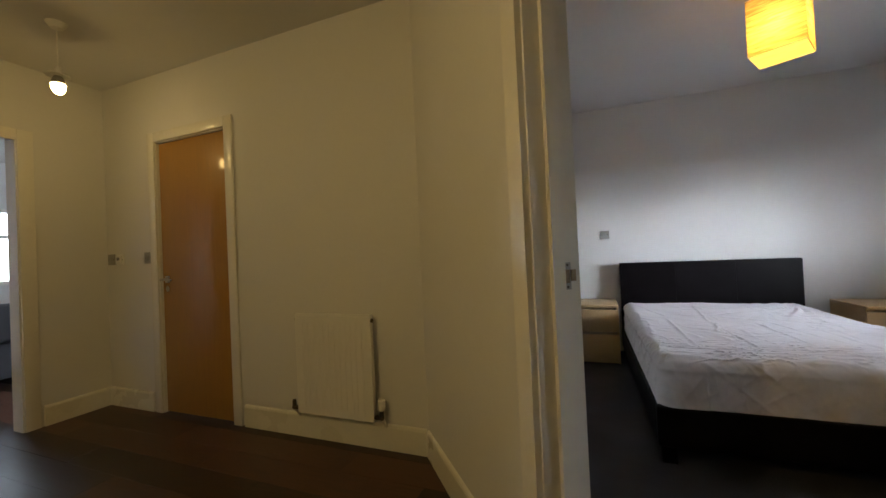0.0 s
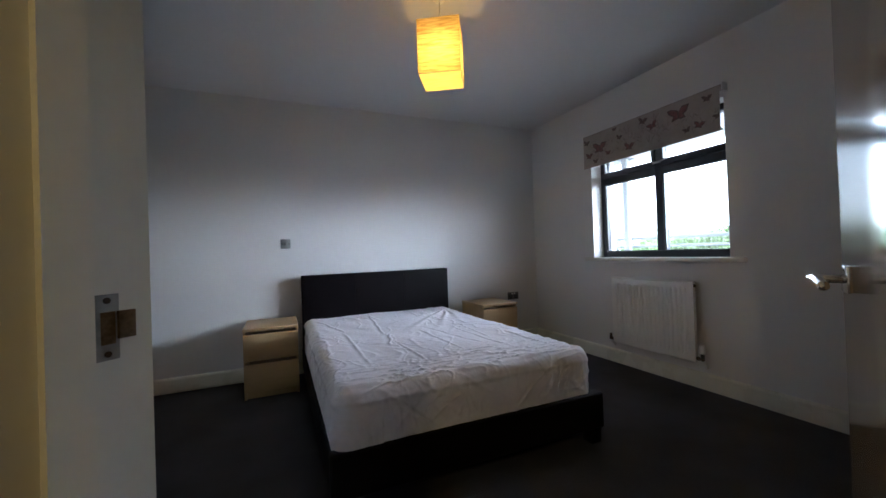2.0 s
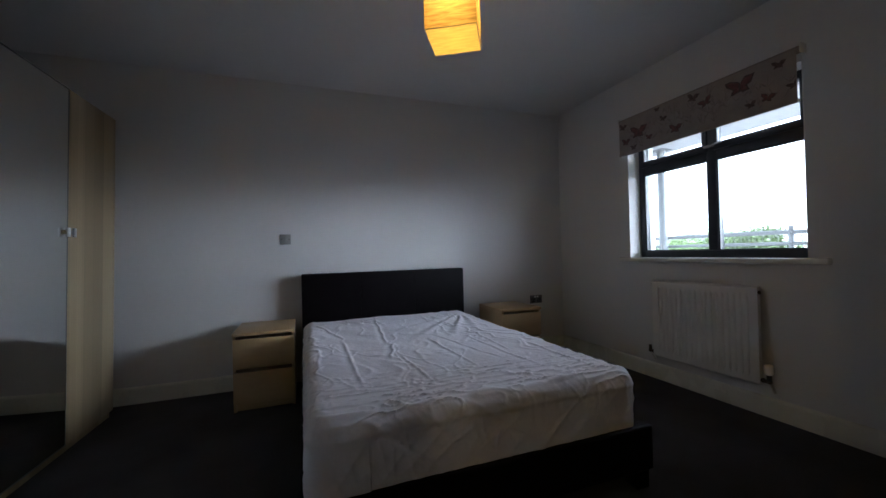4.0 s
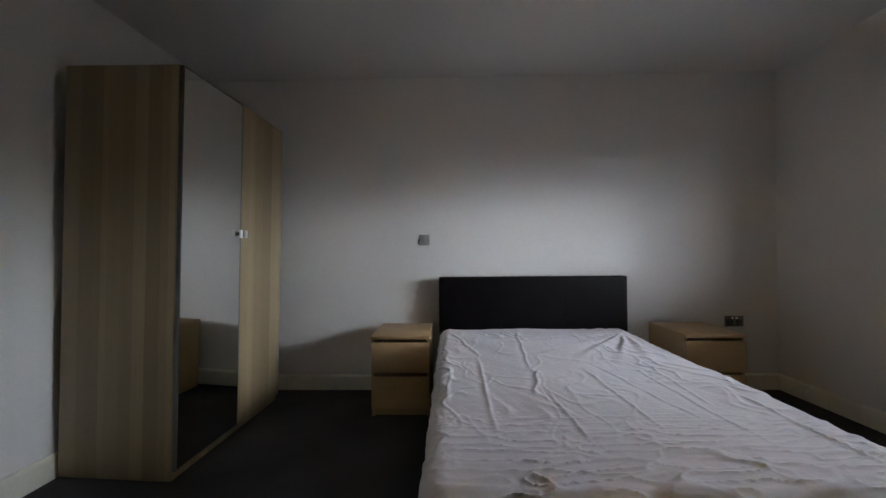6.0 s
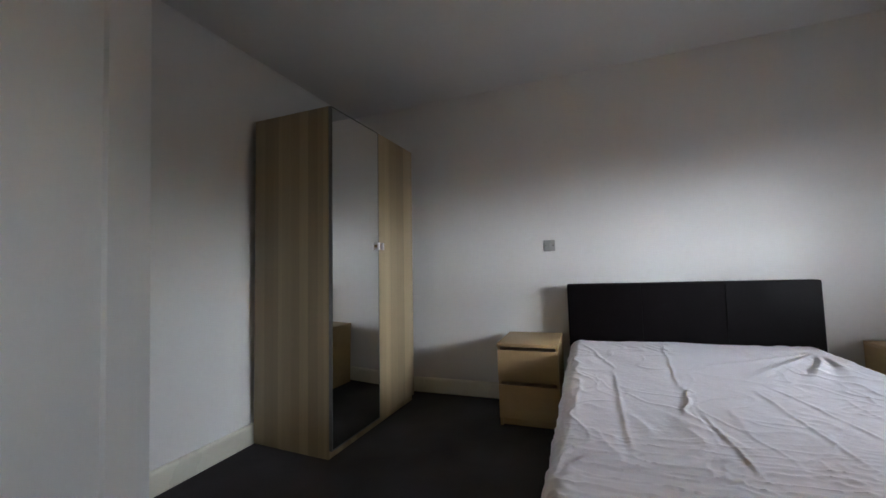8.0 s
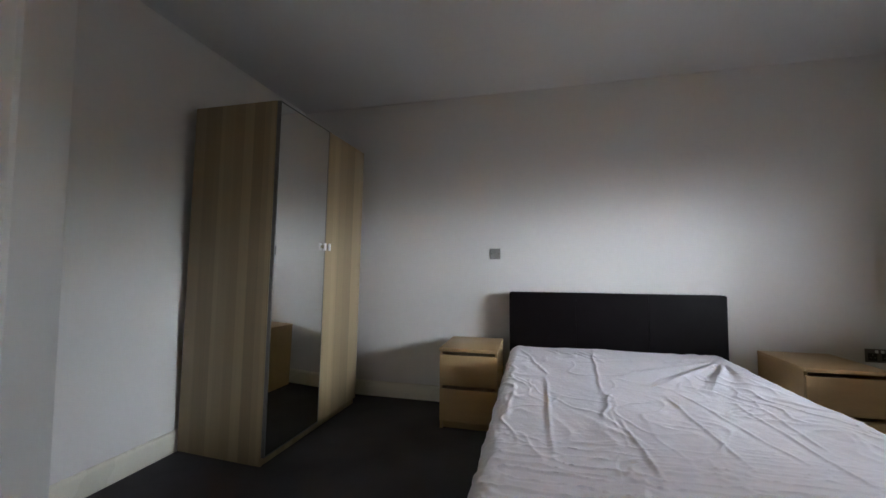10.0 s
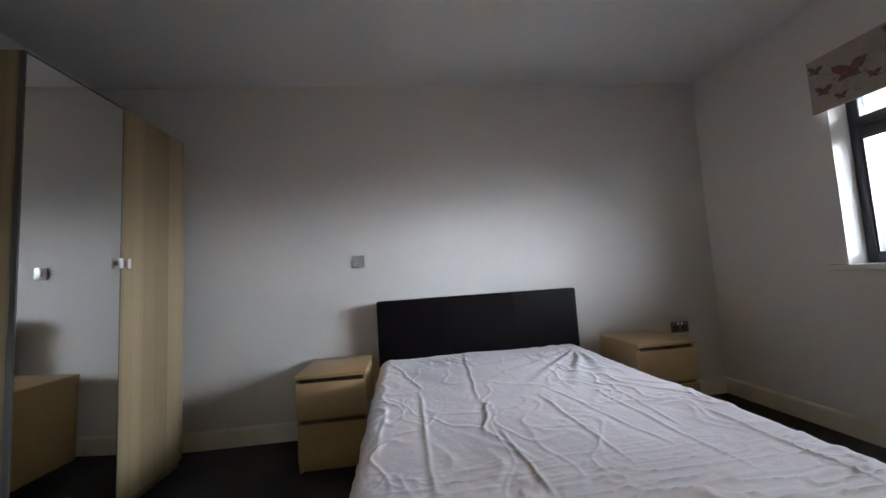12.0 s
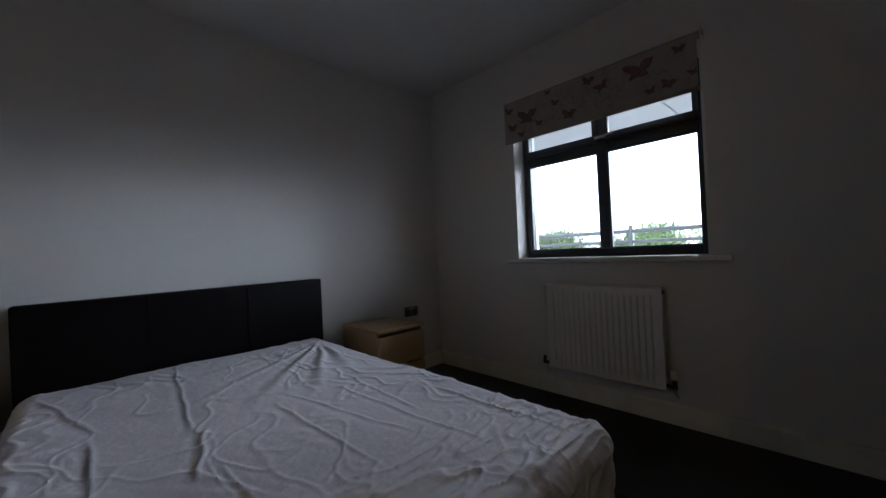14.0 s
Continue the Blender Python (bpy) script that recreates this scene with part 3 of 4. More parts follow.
rng = random.Random(5)
motifs = ((3.40, 2.035, 0.10, PRINT_RED), (3.53, 1.985, 0.055, PRINT_RED), (3.30, 1.965, 0.04, PRINT_RED), (3.17, 2.07, 0.04, PRINT_BROWN),
          (3.07, 1.96, 0.065, PRINT_RED), (2.93, 2.135, 0.055, PRINT_BROWN), (2.84, 2.07, 0.06, PRINT_RED), (2.62, 2.085, 0.105, PRINT_RED),
          (2.47, 1.955, 0.05, PRINT_RED), (2.41, 2.125, 0.045, PRINT_BROWN), (3.56, 2.12, 0.05, PRINT_BROWN), (2.34, 1.98, 0.04, PRINT_BROWN),
          (3.22, 2.16, 0.035, PRINT_BROWN), (2.56, 1.945, 0.04, PRINT_BROWN), (3.45, 1.92, 0.04, PRINT_BROWN))
for cy, cz, r, mat in motifs:
    bm = B()
    turn = rng.uniform(-0.35, 0.35)
    for ang, k, w in ((0.55, 1.0, 0.55), (math.pi - 0.55, 1.0, 0.55), (-0.6, 0.65, 0.42), (math.pi + 0.6, 0.65, 0.42)):
        petal(bm, cy, cz, ang + turn, r * k, r * w)
    motif = part("printed_motif", bm, PRINT_BROWN, blind, smooth=False)
    bm = B()
    for ang, k, w in ((0.55, 0.86, 0.38), (math.pi - 0.55, 0.86, 0.38), (-0.6, 0.5, 0.26), (math.pi + 0.6, 0.5, 0.26)):
        petal(bm, cy, cz, ang + turn, r * k, r * w, x=-0.0195)
    part("motif_centre", bm, mat, motif, smooth=False)
    bm = B()
    petal(bm, cy, cz - r * 0.35, math.pi / 2 + turn, r * 0.7, r * 0.13, x=-0.0198)
    part("motif_stem", bm, PRINT_BROWN, motif, smooth=False)
for i in range(70):
    bm = B()
    cy, cz = rng.uniform(BY0 + 0.03, BY1 - 0.06), rng.uniform(BZ0 + 0.02, BZ1 - 0.07)
    for k in range(rng.randint(2, 4)):
        petal(bm, cy, cz, rng.uniform(0.5, 2.6), rng.uniform(0.04, 0.10), rng.uniform(0.005, 0.014), x=-0.0189)
    part("printed_sprig", bm, PRINT_PALE, blind, smooth=False)

# ---- bedroom furniture ----


def ridged(v, width):
    """A thin crest where smooth noise crosses nought."""
    return max(0.0, 1 - abs(noise.noise(v)) / width)


# long creases of the cover: start and end in plan, width and height in millimetres
CREASES = ((1.20, 3.31, 1.23, 2.71, 6, 4.5), (1.46, 3.30, 1.50, 2.62, 6, 4.5), (0.68, 3.50, 0.68, 2.69, 8, 5.5), (0.96, 3.30, 0.88, 3.00, 9, 8.0),
           (0.94, 2.99, 0.97, 2.60, 6, 4.5), (1.27, 3.40, 1.41, 2.79, 6, 4.0), (1.71, 3.10, 1.71, 2.45, 7, 4.5), (1.00, 4.15, 0.93, 3.37, 7, 5.0),
           (1.55, 3.46, 1.53, 2.92, 6, 4.0), (0.54, 4.17, 0.69, 3.62, 9, 6.0), (0.53, 3.37, 0.51, 2.94, 9, 5.0))
# rounded folds that gather towards the head corner
FOLDS = ((1.72, 4.12, 1.11, 3.36, 26, 10), (1.70, 4.02, 1.39, 3.37, 24, 11), (1.70, 4.14, 1.02, 3.62, 22, 8), (1.74, 4.00, 1.60, 3.40, 26, 9), (1.66, 4.20, 1.00, 3.95, 20, 6))


def along(x, y, ax, ay, bx, by):
    """Run from 0 to 1 along a line in plan, and the distance aside from it."""
    ux, uy = bx - ax, by - ay
    n2 = ux * ux + uy * uy
    return ((x - ax) * ux + (y - ay) * uy) / n2, ((x - ax) * uy - (y - ay) * ux) / math.sqrt(n2)


def wrinkle(x, y):
    """Height of the folds of the loose cover: long thin creases, folds gathered at one head corner, crumpled patches."""
    warp = noise.noise(Vector((x * 1.6, y * 1.6, 3.1)))
    warp2 = noise.noise(Vector((x * 6.0, y * 6.0, 7.7)))
    h = 0.0
    for ax, ay, bx, by, w, k in CREASES:
        t, d = along(x, y, ax, ay, bx, by)
        if -0.1 < t < 1.1 and abs(d) < 0.09:
            d += 0.012 * noise.noise(Vector((t * 4, ax * 31, 0))) + 0.004 * warp2
            e = max(0.0, min(1.0, min(t + 0.1, 1.1 - t) * 5)) * (0.6 + 0.4 * noise.noise(Vector((t * 7, ay * 13, 2))))
            h += 0.001 * k * e * (math.exp(-(d / (0.001 * w)) ** 2) - 0.45 * math.exp(-((d - 0.0028 * w) / (0.0022 * w)) ** 2))
    for ax, ay, bx, by, w, k in FOLDS:
        t, d = along(x, y, ax, ay, bx, by)
        if -0.15 < t < 1.15:
            d += 0.02 * noise.noise(Vector((t * 2.5, ax * 17, 5)))
            e = max(0.0, min(1.0, (t + 0.15) * 4)) * max(0.0, 1.15 - t)
            ww = 0.001 * w * (0.6 + 0.8 * max(0.0, t))
            h += 0.001 * k * e * (math.exp(-(d / ww) ** 2) - 0.4 * math.exp(-((d - 1.9 * ww) / ww) ** 2))
    patch = max(0.0, min(1.0, 0.25 + 1.8 * noise.noise(Vector((x * 2.3 + 5, y * 2.0, 0.4)))))
    gx, gy = x * 0.86 + y * 0.5, y * 0.86 - x * 0.5
    h += 0.0045 * patch * ridged(Vector((gx * 9 + 1.4 * warp2, gy * 3.4 + warp, 8.0)), 0.20) ** 1.5
    h += 0.0022 * ridged(Vector((x * 4.5 - y * 2.6 + warp2 * 0.7, x * 1.2 + y * 1.6, 2.0)), 0.07) ** 1.3
    h += 0.0016 * patch * noise.noise(Vector((gx * 26, gy * 12, 15.0)))
    h += 0.0050 * noise.noise(Vector((gx * 5.0 + warp, gy * 2.0, 21.0))) + 0.008 * noise.noise(Vector((x * 2.2, y * 1.8, 5.0)))
    foot = max(0.0, 1 - (y - 2.36) / 0.55)
    lean = y - 0.10 * x
    h += 0.006 * foot * ridged(Vector((x * 3.4 + warp2 * 0.6, lean * 13 + warp * 2.0, 9.0)), 0.20) ** 1.3
    h += 0.007 * foot * ridged(Vector((x * 6 - y * 5 + warp2, lean * 22 + x * 2, 29.0)), 0.18) ** 1.3
    h += 0.004 * math.exp(-((y - 2.378 - 0.006 * warp2) / 0.014) ** 2) * (0.8 + 0.4 * noise.noise(Vector((x * 6, 0, 3.0))))
    side = max(0.0, 1 - (x - 0.46) / 0.20) + max(0.0, 1 - (1.85 - x) / 0.16)
    h += 0.0060 * side * ridged(Vector((x * 11 + warp2, y * 5, 19.0)), 0.22) ** 1.4
    return h


def mattress_mesh():
    """A rounded block, with the folds of its cover as relief."""
    x0, x1, y0, y1, z0, z1, r = 0.455, 1.845, 2.335, 4.375, 0.235, 0.525, 0.055
    nx, ny, nz = 270, 380, 48
    bm = B()
    grid = {}

    def vert(i, j, k):
        key = (i, j, k)
        if key not in grid:
            p = Vector((x0 + (x1 - x0) * i / nx, y0 + (y1 - y0) * j / ny, z0 + (z1 - z0) * k / nz))
            c = Vector((min(max(p.x, x0 + r), x1 - r), min(max(p.y, y0 + r), y1 - r), min(max(p.z, z0 + 0.02), z1 - r)))
            d = p - c
            if d.length > 1e-6:
                rr = r if p.z > z0 + 0.02 else r * 0.9
                n = d.normalized()
                p = c + n * rr
                up = max(0.0, n.z)
            else:
                n, up = Vector((0, 0, 1)), 1.0
            side = 1 - up
            f = wrinkle(p.x, p.y) * up
            s = p.x + p.y
            hem = side * min(1.0, max(0.0, (p.z - z0 - 0.01) / 0.08))
            f += hem * (0.005 * noise.noise(Vector((s * 3.5, p.z * 2.2, 1.0))) + 0.007 * ridged(Vector((s * 5.0 + p.z * 4, p.z * 2.0, 4.0)), 0.20) ** 1.3)
            f += hem * (0.006 * ridged(Vector((s * 6 - p.z * 7, p.z * 3, 14.0)), 0.18) ** 1.3 + 0.003 * ridged(Vector((s * 15 + p.z * 3, p.z * 6, 24.0)), 0.25))
            f += hem * 0.004 * math.exp(-((p.z - z1 + 0.06) / 0.012) ** 2)
            f += side * 0.018 * max(0.0, (z1 - 0.05 - p.z) / (z1 - z0)) * (1 if p.x < x0 + 0.2 else 0.3)
            grid[key] = bm.verts.new(p + n * f)
        return grid[key]

    def quad(a, b, c, d):
        bm.faces.new((vert(*a), vert(*b), vert(*c), vert(*d)))

    for i in range(nx):
        for j in range(ny):
            quad((i, j, nz), (i + 1, j, nz), (i + 1, j + 1, nz), (i, j + 1, nz))
    for k in range(nz):
        for i in range(nx):
            quad((i, 0, k), (i + 1, 0, k), (i + 1, 0, k + 1), (i, 0, k + 1))
            quad((i, ny, k), (i, ny, k + 1), (i + 1, ny, k + 1), (i + 1, ny, k))
        for j in range(ny):
            quad((0, j, k), (0, j, k + 1), (0, j + 1, k + 1), (0, j + 1, k))
            quad((nx, j, k), (nx, j + 1, k), (nx, j + 1, k + 1), (nx, j, k + 1))
    return bm


bed = thing("bed_frame", "dark brown faux leather double bed frame on the carpet", "bed", at=pose(0, 0, 0))
bm = box(B(), 0.435, 1.905, 4.39, 4.47, 0.10, 0.922, 0.012, 3)
part("headboard", bm, LEATHER, bed)
for x in (0.925, 1.415):
    part("seam", box(B(), x - 0.002, x + 0.002, 4.387, 4.392, 0.35, 0.915), LEATHER, bed)
part("side_rail", box(B(), 0.425, 0.475, 2.37, 4.39, 0.085, 0.265, 0.010, 3), LEATHER, bed)
part("side_rail", box(B(), 1.855, 1.905, 2.37, 4.39, 0.085, 0.265, 0.010, 3), LEATHER, bed)
part("foot_rail", box(B(), 0.425, 1.905, 2.305, 2.37, 0.085, 0.280, 0.012, 3), LEATHER, bed)
part("slat_base", box(B(), 0.475, 1.855, 2.37, 4.39, 0.19, 0.232), BLACK, bed)
for x in (0.44, 1.82):
    part("leg", box(B(), x, x + 0.07, 2.32, 2.39, 0.0, 0.09, 0.005), LEATHER, bed)
    part("leg", box(B(), x, x + 0.07, 4.40, 4.46, 0.0, 0.105, 0.005), LEATHER, bed)
mattress = thing("mattress", "double mattress in a creased loose white fitted cover", "mattress", at=pose(0, 0, 0))
part("cover", mattress_mesh(), SHEET, mattress, "creased white cotton cover")
part("core", box(B(), 0.50, 1.80, 2.40, 4.34, 0.234, 0.43, 0.03), SHEET, mattress)


def nightstand(x0, x1, front, label):
    w, d, h = x1 - x0, 0.475, 0.55
    t = thing("nightstand", label, "nightstand", "nightstands beside the bed", at=pose(x0, front, 0))
    part("top", box(B(), 0, w, 0, d, h - 0.022, h, 0.0015), BIRCH, t)
    part("side", box(B(), 0.002, 0.020, 0.022, d, 0.0, h - 0.022), BIRCH, t)
    part("side", box(B(), w - 0.020, w - 0.002, 0.022, d, 0.0, h - 0.022), BIRCH, t)
    part("back", box(B(), 0.020, w - 0.020, d - 0.012, d, 0.02, h - 0.022), BIRCH, t)
    part("bottom", box(B(), 0.020, w - 0.020, 0.03, d - 0.012, 0.055, 0.07), BIRCH, t)
    part("plinth", box(B(), 0.020, w - 0.020, 0.045, 0.060, 0.0, 0.055), BIRCH, t)
    for z0, z1 in ((0.058, 0.275), (0.298, 0.505)):
        dr = part("drawer", box(B(), 0.003, w - 0.003, 0.003, 0.020, z0, z1, 0.001), BIRCH, t)
        part("drawer_box", box(B(), 0.024, w - 0.024, 0.0205, d - 0.03, z0 + 0.015, z1 - 0.06), BIRCH, dr)
    return t


nightstand(-0.020, 0.382, 3.985, "pale birch veneer two-drawer nightstand beside the bed")
nightstand(2.102, 2.507, 3.995, "pale birch veneer two-drawer nightstand near the window wall")

# wardrobe: two doors, one mirrored
dep, wid, WH = 0.612, 1.032, 2.066
MID = 0.510
ward = thing("wardrobe", "tall pale oak-effect wardrobe with one mirrored door", "wardrobe", at=pose(-0.831, 3.262, -0.003, 0, 1.3, -1.66) @ pose(-dep, 0, 0))
part("side_panel", box(B(), 0, dep - 0.022, 0, 0.020, 0.0, WH, 0.001), OAK, ward)
part("side_panel", box(B(), 0, dep - 0.022, wid - 0.020, wid, 0.0, WH, 0.001), OAK, ward)
part("top_panel", box(B(), 0, dep - 0.024, 0.020, wid - 0.020, WH - 0.020, WH - 0.001), OAK, ward)
part("back_panel", box(B(), 0.0, 0.006, 0.020, wid - 0.020, 0.06, WH - 0.02), OAK, ward)
part("plinth", box(B(), dep - 0.045, dep - 0.024, 0.020, wid - 0.020, 0.0, 0.062), OAK, ward)
part("bottom_panel", box(B(), 0.006, dep - 0.045, 0.020, wid - 0.020, 0.045, 0.062), OAK, ward)
md = part("mirror_door", box(B(), dep - 0.020, dep - 0.004, 0.002, MID - 0.0015, 0.052, WH - 0.004, 0.001), OAK, ward)
part("mirror", box(B(), dep - 0.004, dep - 0.0005, 0.008, MID - 0.006, 0.058, WH - 0.010), MIRROR, md, "clear full-height mirror", smooth=False)
for y0, y1, z0, z1 in ((0.0, 0.008, 0.052, WH - 0.003), (MID - 0.006, MID - 0.0015, 0.052, WH - 0.003), (0.008, MID - 0.006, WH - 0.010, WH - 0.003), (0.008, MID - 0.006, 0.052, 0.058)):
    part("edge_trim", box(B(), dep - 0.0198, dep + 0.001, y0, y1, z0, z1), ALU, md)
wd = part("plain_door", box(B(), dep - 0.020, dep, MID + 0.0015, wid - 0.002, 0.052, WH - 0.004, 0.001), OAK, ward)
for par, y in ((md, MID - 0.030), (wd, MID + 0.022)):
    h = part("handle", box(B(), dep + 0.014, dep + 0.024, y - 0.011, y + 0.011, 1.222, 1.272, 0.002), SATIN, par, "small pale nickel handle")
    part("handle_stem", box(B(), dep - 0.0005, dep + 0.015, y - 0.006, y + 0.006, 1.236, 1.258), CHROME, h)


def radiator(label, at, width, height=0.60, fins=None, valve_right=True, groove=0.012):
    """A pressed panel radiator; local x along the wall, +y into the room, base at its foot."""
    t = thing("radiator", label, "radiator", at=at)
    z0 = 0.0
    fins = fins or int(width / 0.037)
    bm = B()
    box(bm, 0, width, 0.050, 0.056, z0, z0 + height)
    part("back_plate", bm, RADIATOR, t)
    # corrugated front: flat margins, vertical pressed channels
    prof = []
    pitch = width / fins
    steps = 14
    for i in range(fins * steps + 1):
        x = i * width / (fins * steps)
        ph = (x / pitch) % 1.0
        edge = x < pitch * 0.7 or x > width - pitch * 0.7
        dip = 0.0 if edge else 0.5 * (1 - math.cos(2 * math.pi * min(1, max(0, (ph - 0.27) / 0.46))))
        prof.append((x, dip))
    bm = B()
    rows = ((0.0, 0.0), (0.008, 0.0), (0.045, 0.0), (0.062, 1.0), (height - 0.062, 1.0), (height - 0.045, 0.0), (height - 0.008, 0.0), (height, 0.0))
    rings = []
    for z, k in rows:
        inset = 0.008 if z in (0.0, height) else 0.0
        rings.append([bm.verts.new((x, 0.073 - inset - groove * d * k, z0 + z)) for x, d in prof])
    for a, b in zip(rings, rings[1:]):
        for i in range(len(prof) - 1):
            bm.faces.new((a[i], a[i + 1], b[i + 1], b[i]))
    part("front_panel", bm, RADIATOR, t)
    for x0, x1 in ((-0.003, 0.0), (width, width + 0.003)):
        part("side_cover", box(B(), x0, x1, 0.045, 0.074, z0 + 0.004, z0 + height, 0.001), RADIATOR, t)
    part("top_grille", box(B(), -0.002, width + 0.002, 0.044, 0.070, z0 + height, z0 + height + 0.006, 0.002), RADIATOR, t)
    for x in (0.10, width - 0.13):
        part("bracket", box(B(), x, x + 0.03, 0.0, 0.050, z0 + 0.06, z0 + height - 0.06), RADIATOR, t)
    for x, s in ((0.0, -1), (width, 1)):
        plug = part("plug", rod(B(), (x, 0.058, z0 + height - 0.028), (x + s * 0.009, 0.058, z0 + height - 0.028), 0.012, n=12), DARKMET, t, "dark metal bleed plug")
        part("plug_pin", rod(B(), (x + s * 0.009, 0.058, z0 + height - 0.028), (x + s * 0.014, 0.058, z0 + height - 0.028), 0.004, n=8), DARKMET, plug)
        v = part("valve", rod(B(), (x, 0.058, z0 + 0.030), (x + s * 0.045, 0.058, z0 + 0.030), 0.011, n=12), DARKMET, t, "dark metal radiator valve")
        part("nut", rod(B(), (x + s * 0.006, 0.058, z0 + 0.030), (x + s * 0.020, 0.058, z0 + 0.030), 0.015, n=6), DARKMET, v)
        part("elbow", ball(B(), (x + s * 0.045, 0.058, z0 + 0.030), 0.015), DARKMET, v)
        part("tail_pipe", rod(B(), (x + s * 0.045, 0.058, z0 + 0.030), (x + s * 0.045, 0.006, z0 - 0.045), 0.008, n=10), COPPER, v)
        thermo = (s > 0) == valve_right
        top = 0.135 if thermo else 0.075
        if thermo:
            part("valve_neck", rod(B(), (x + s * 0.045, 0.058, z0 + 0.035), (x + s * 0.045, 0.058, z0 + 0.072), 0.013, n=12), BLACK, v)
            bm = rod(B(), (x + s * 0.045, 0.058, z0 + 0.072), (x + s * 0.045, 0.058, z0 + 0.082), 0.016, 0.022, n=20)
            rod(bm, (x + s * 0.045, 0.058, z0 + 0.082), (x + s * 0.045, 0.058, z0 + 0.128), 0.022, n=20)
            rod(bm, (x + s * 0.045, 0.058, z0 + 0.128), (x + s * 0.045, 0.058, z0 + top), 0.022, 0.016, n=20)
            part("thermostat_head", bm, WHITEP, v, "white plastic thermostat head")
        else:
            part("lockshield_cap", rod(B(), (x + s * 0.045, 0.058, z0 + 0.035), (x + s * 0.045, 0.058, z0 + top), 0.013, 0.011, n=12), DARKMET, v)
    return t


# hall radiator faces -y, bedroom radiator faces -x
radiator("white pressed panel radiator on the hall wall", pose(-1.02, HALL_N, 0.170, 0, 0, 180), 0.525, valve_right=False, groove=0.006)
radiator("white pressed panel radiator under the bedroom window", pose(EAST, 2.555, 0.205, 0, 0, 90), 0.745, valve_right=False)

# pendant lamp with a square paper shade
LX, LY, LZ = 1.14, 2.66, 2.067
lamp = thing("pendant_lamp", "lit pendant lamp with a square yellow paper shade", "ceiling lamp", at=pose(LX, LY, LZ, 0, 0, -31))
hs, sh = 0.116, 0.30


def paper_wall(bm, p, q, n=10, m=14):
    rows = []
    for j in range(m + 1):
        z = sh * j / m
        row = []
        for i in range(n + 1):
            a = p.lerp(q, i / n)
            out = a.normalized() * (0.003 * noise.noise(Vector((i * 0.5 + p.x * 9, j * 1.3, p.y * 9))) if 0 < i < n else 0)
            row.append(bm.verts.new((a.x + out.x, a.y + out.y, z)))
        rows.append(row)
    for a, b in zip(rows, rows[1:]):
        for i in range(n):
            bm.faces.new((a[i], a[i + 1], b[i + 1], b[i]))


corners = [Vector((-hs, -hs, 0)), Vector((hs, -hs, 0)), Vector((hs, hs, 0)), Vector((-hs, hs, 0))]
for i in range(4):
    bm = B()
    paper_wall(bm, corners[i], corners[(i + 1) % 4])
    part("shade_panel", bm, PAPER, lamp, "crinkled yellow rice paper")
for z, nm in ((0.0, "lower_ring"), (sh, "upper_ring")):
    bm = B()
    for i in range(4):
        a, b = corners[i] * 0.995, corners[(i + 1) % 4] * 0.995
        rod(bm, (a.x, a.y, z), (b.x, b.y, z), 0.0018, n=6)
    part(nm, bm, WHITEP, lamp)
bm = B()
for i in range(4):
    rod(bm, (0, 0, sh - 0.03), (*(corners[i].xy * 0.99), sh), 0.0015, n=6)
part("spider", bm, WHITEP, lamp)
part("flex", rod(B(), (0, 0, sh - 0.03), (0, 0, H - LZ - 0.03), 0.0035, n=8), WHITEP, lamp)
part("bulb", ball(B(), (0, 0, 0.125), 0.030, 1, 1, 1.2, 3), BULB, lamp, "glowing warm bulb")
part("shade_floor", box(B(), -hs + 0.002, hs - 0.002, -hs + 0.002, hs - 0.002, 0.001, 0.002), FLOOR_PAPER, lamp, "crinkled yellow rice paper", smooth=False)
part("lampholder", rod(B(), (0, 0, 0.160), (0, 0, 0.28), 0.019, 0.013, n=16), WHITEP, lamp)
bm = rod(B(), (0, 0, H - LZ - 0.034), (0, 0, H - LZ), 0.030, 0.048, n=24)
part("ceiling_rose", bm, WHITEP, lamp)

# bare bulb in the hall
hb = thing("hall_pendant", "bare lit bulb hanging from a white ceiling rose", "ceiling lamp", at=pose(-2.72, 1.42, 0))
bm = ball(B(), (0, 0, 2.180), 0.032, 1, 1, 1.35, 3)
part("bulb", bm, HALL_BULB, hb, "glowing warm bulb")
part("bulb_base", rod(B(), (0, 0, 2.198), (0, 0, 2.245), 0.037, 0.020, n=24), STEEL, hb)
holder = part("lampholder", rod(B(), (0, 0, 2.24), (0, 0, 2.30), 0.021, 0.014, n=16), WHITEP, hb)
part("shade_ring", rod(B(), (0, 0, 2.246), (0, 0, 2.256), 0.056, 0.050, n=28), WHITEP, holder)
part("flex", rod(B(), (0, 0, 2.30), (0, 0, H - 0.03), 0.0035, n=8), WHITEP, hb)
part("ceiling_rose", rod(B(), (0, 0, H - 0.03), (0, 0, H), 0.030, 0.05, n=24), WHITEP, hb)

# second pendant, never in view: added for the warm light on slanted wall and frame
near = copy_thing(hb, pose(-1.0, -0.25, 0))
for o in near.children:
    if o.name.startswith("bulb") and not o.name.startswith("bulb_base"):
        o.data = o.data.copy()
        o.data.materials[0] = NEAR_BULB

# ---- switches and sockets: local x along the wall, -y into the room ----


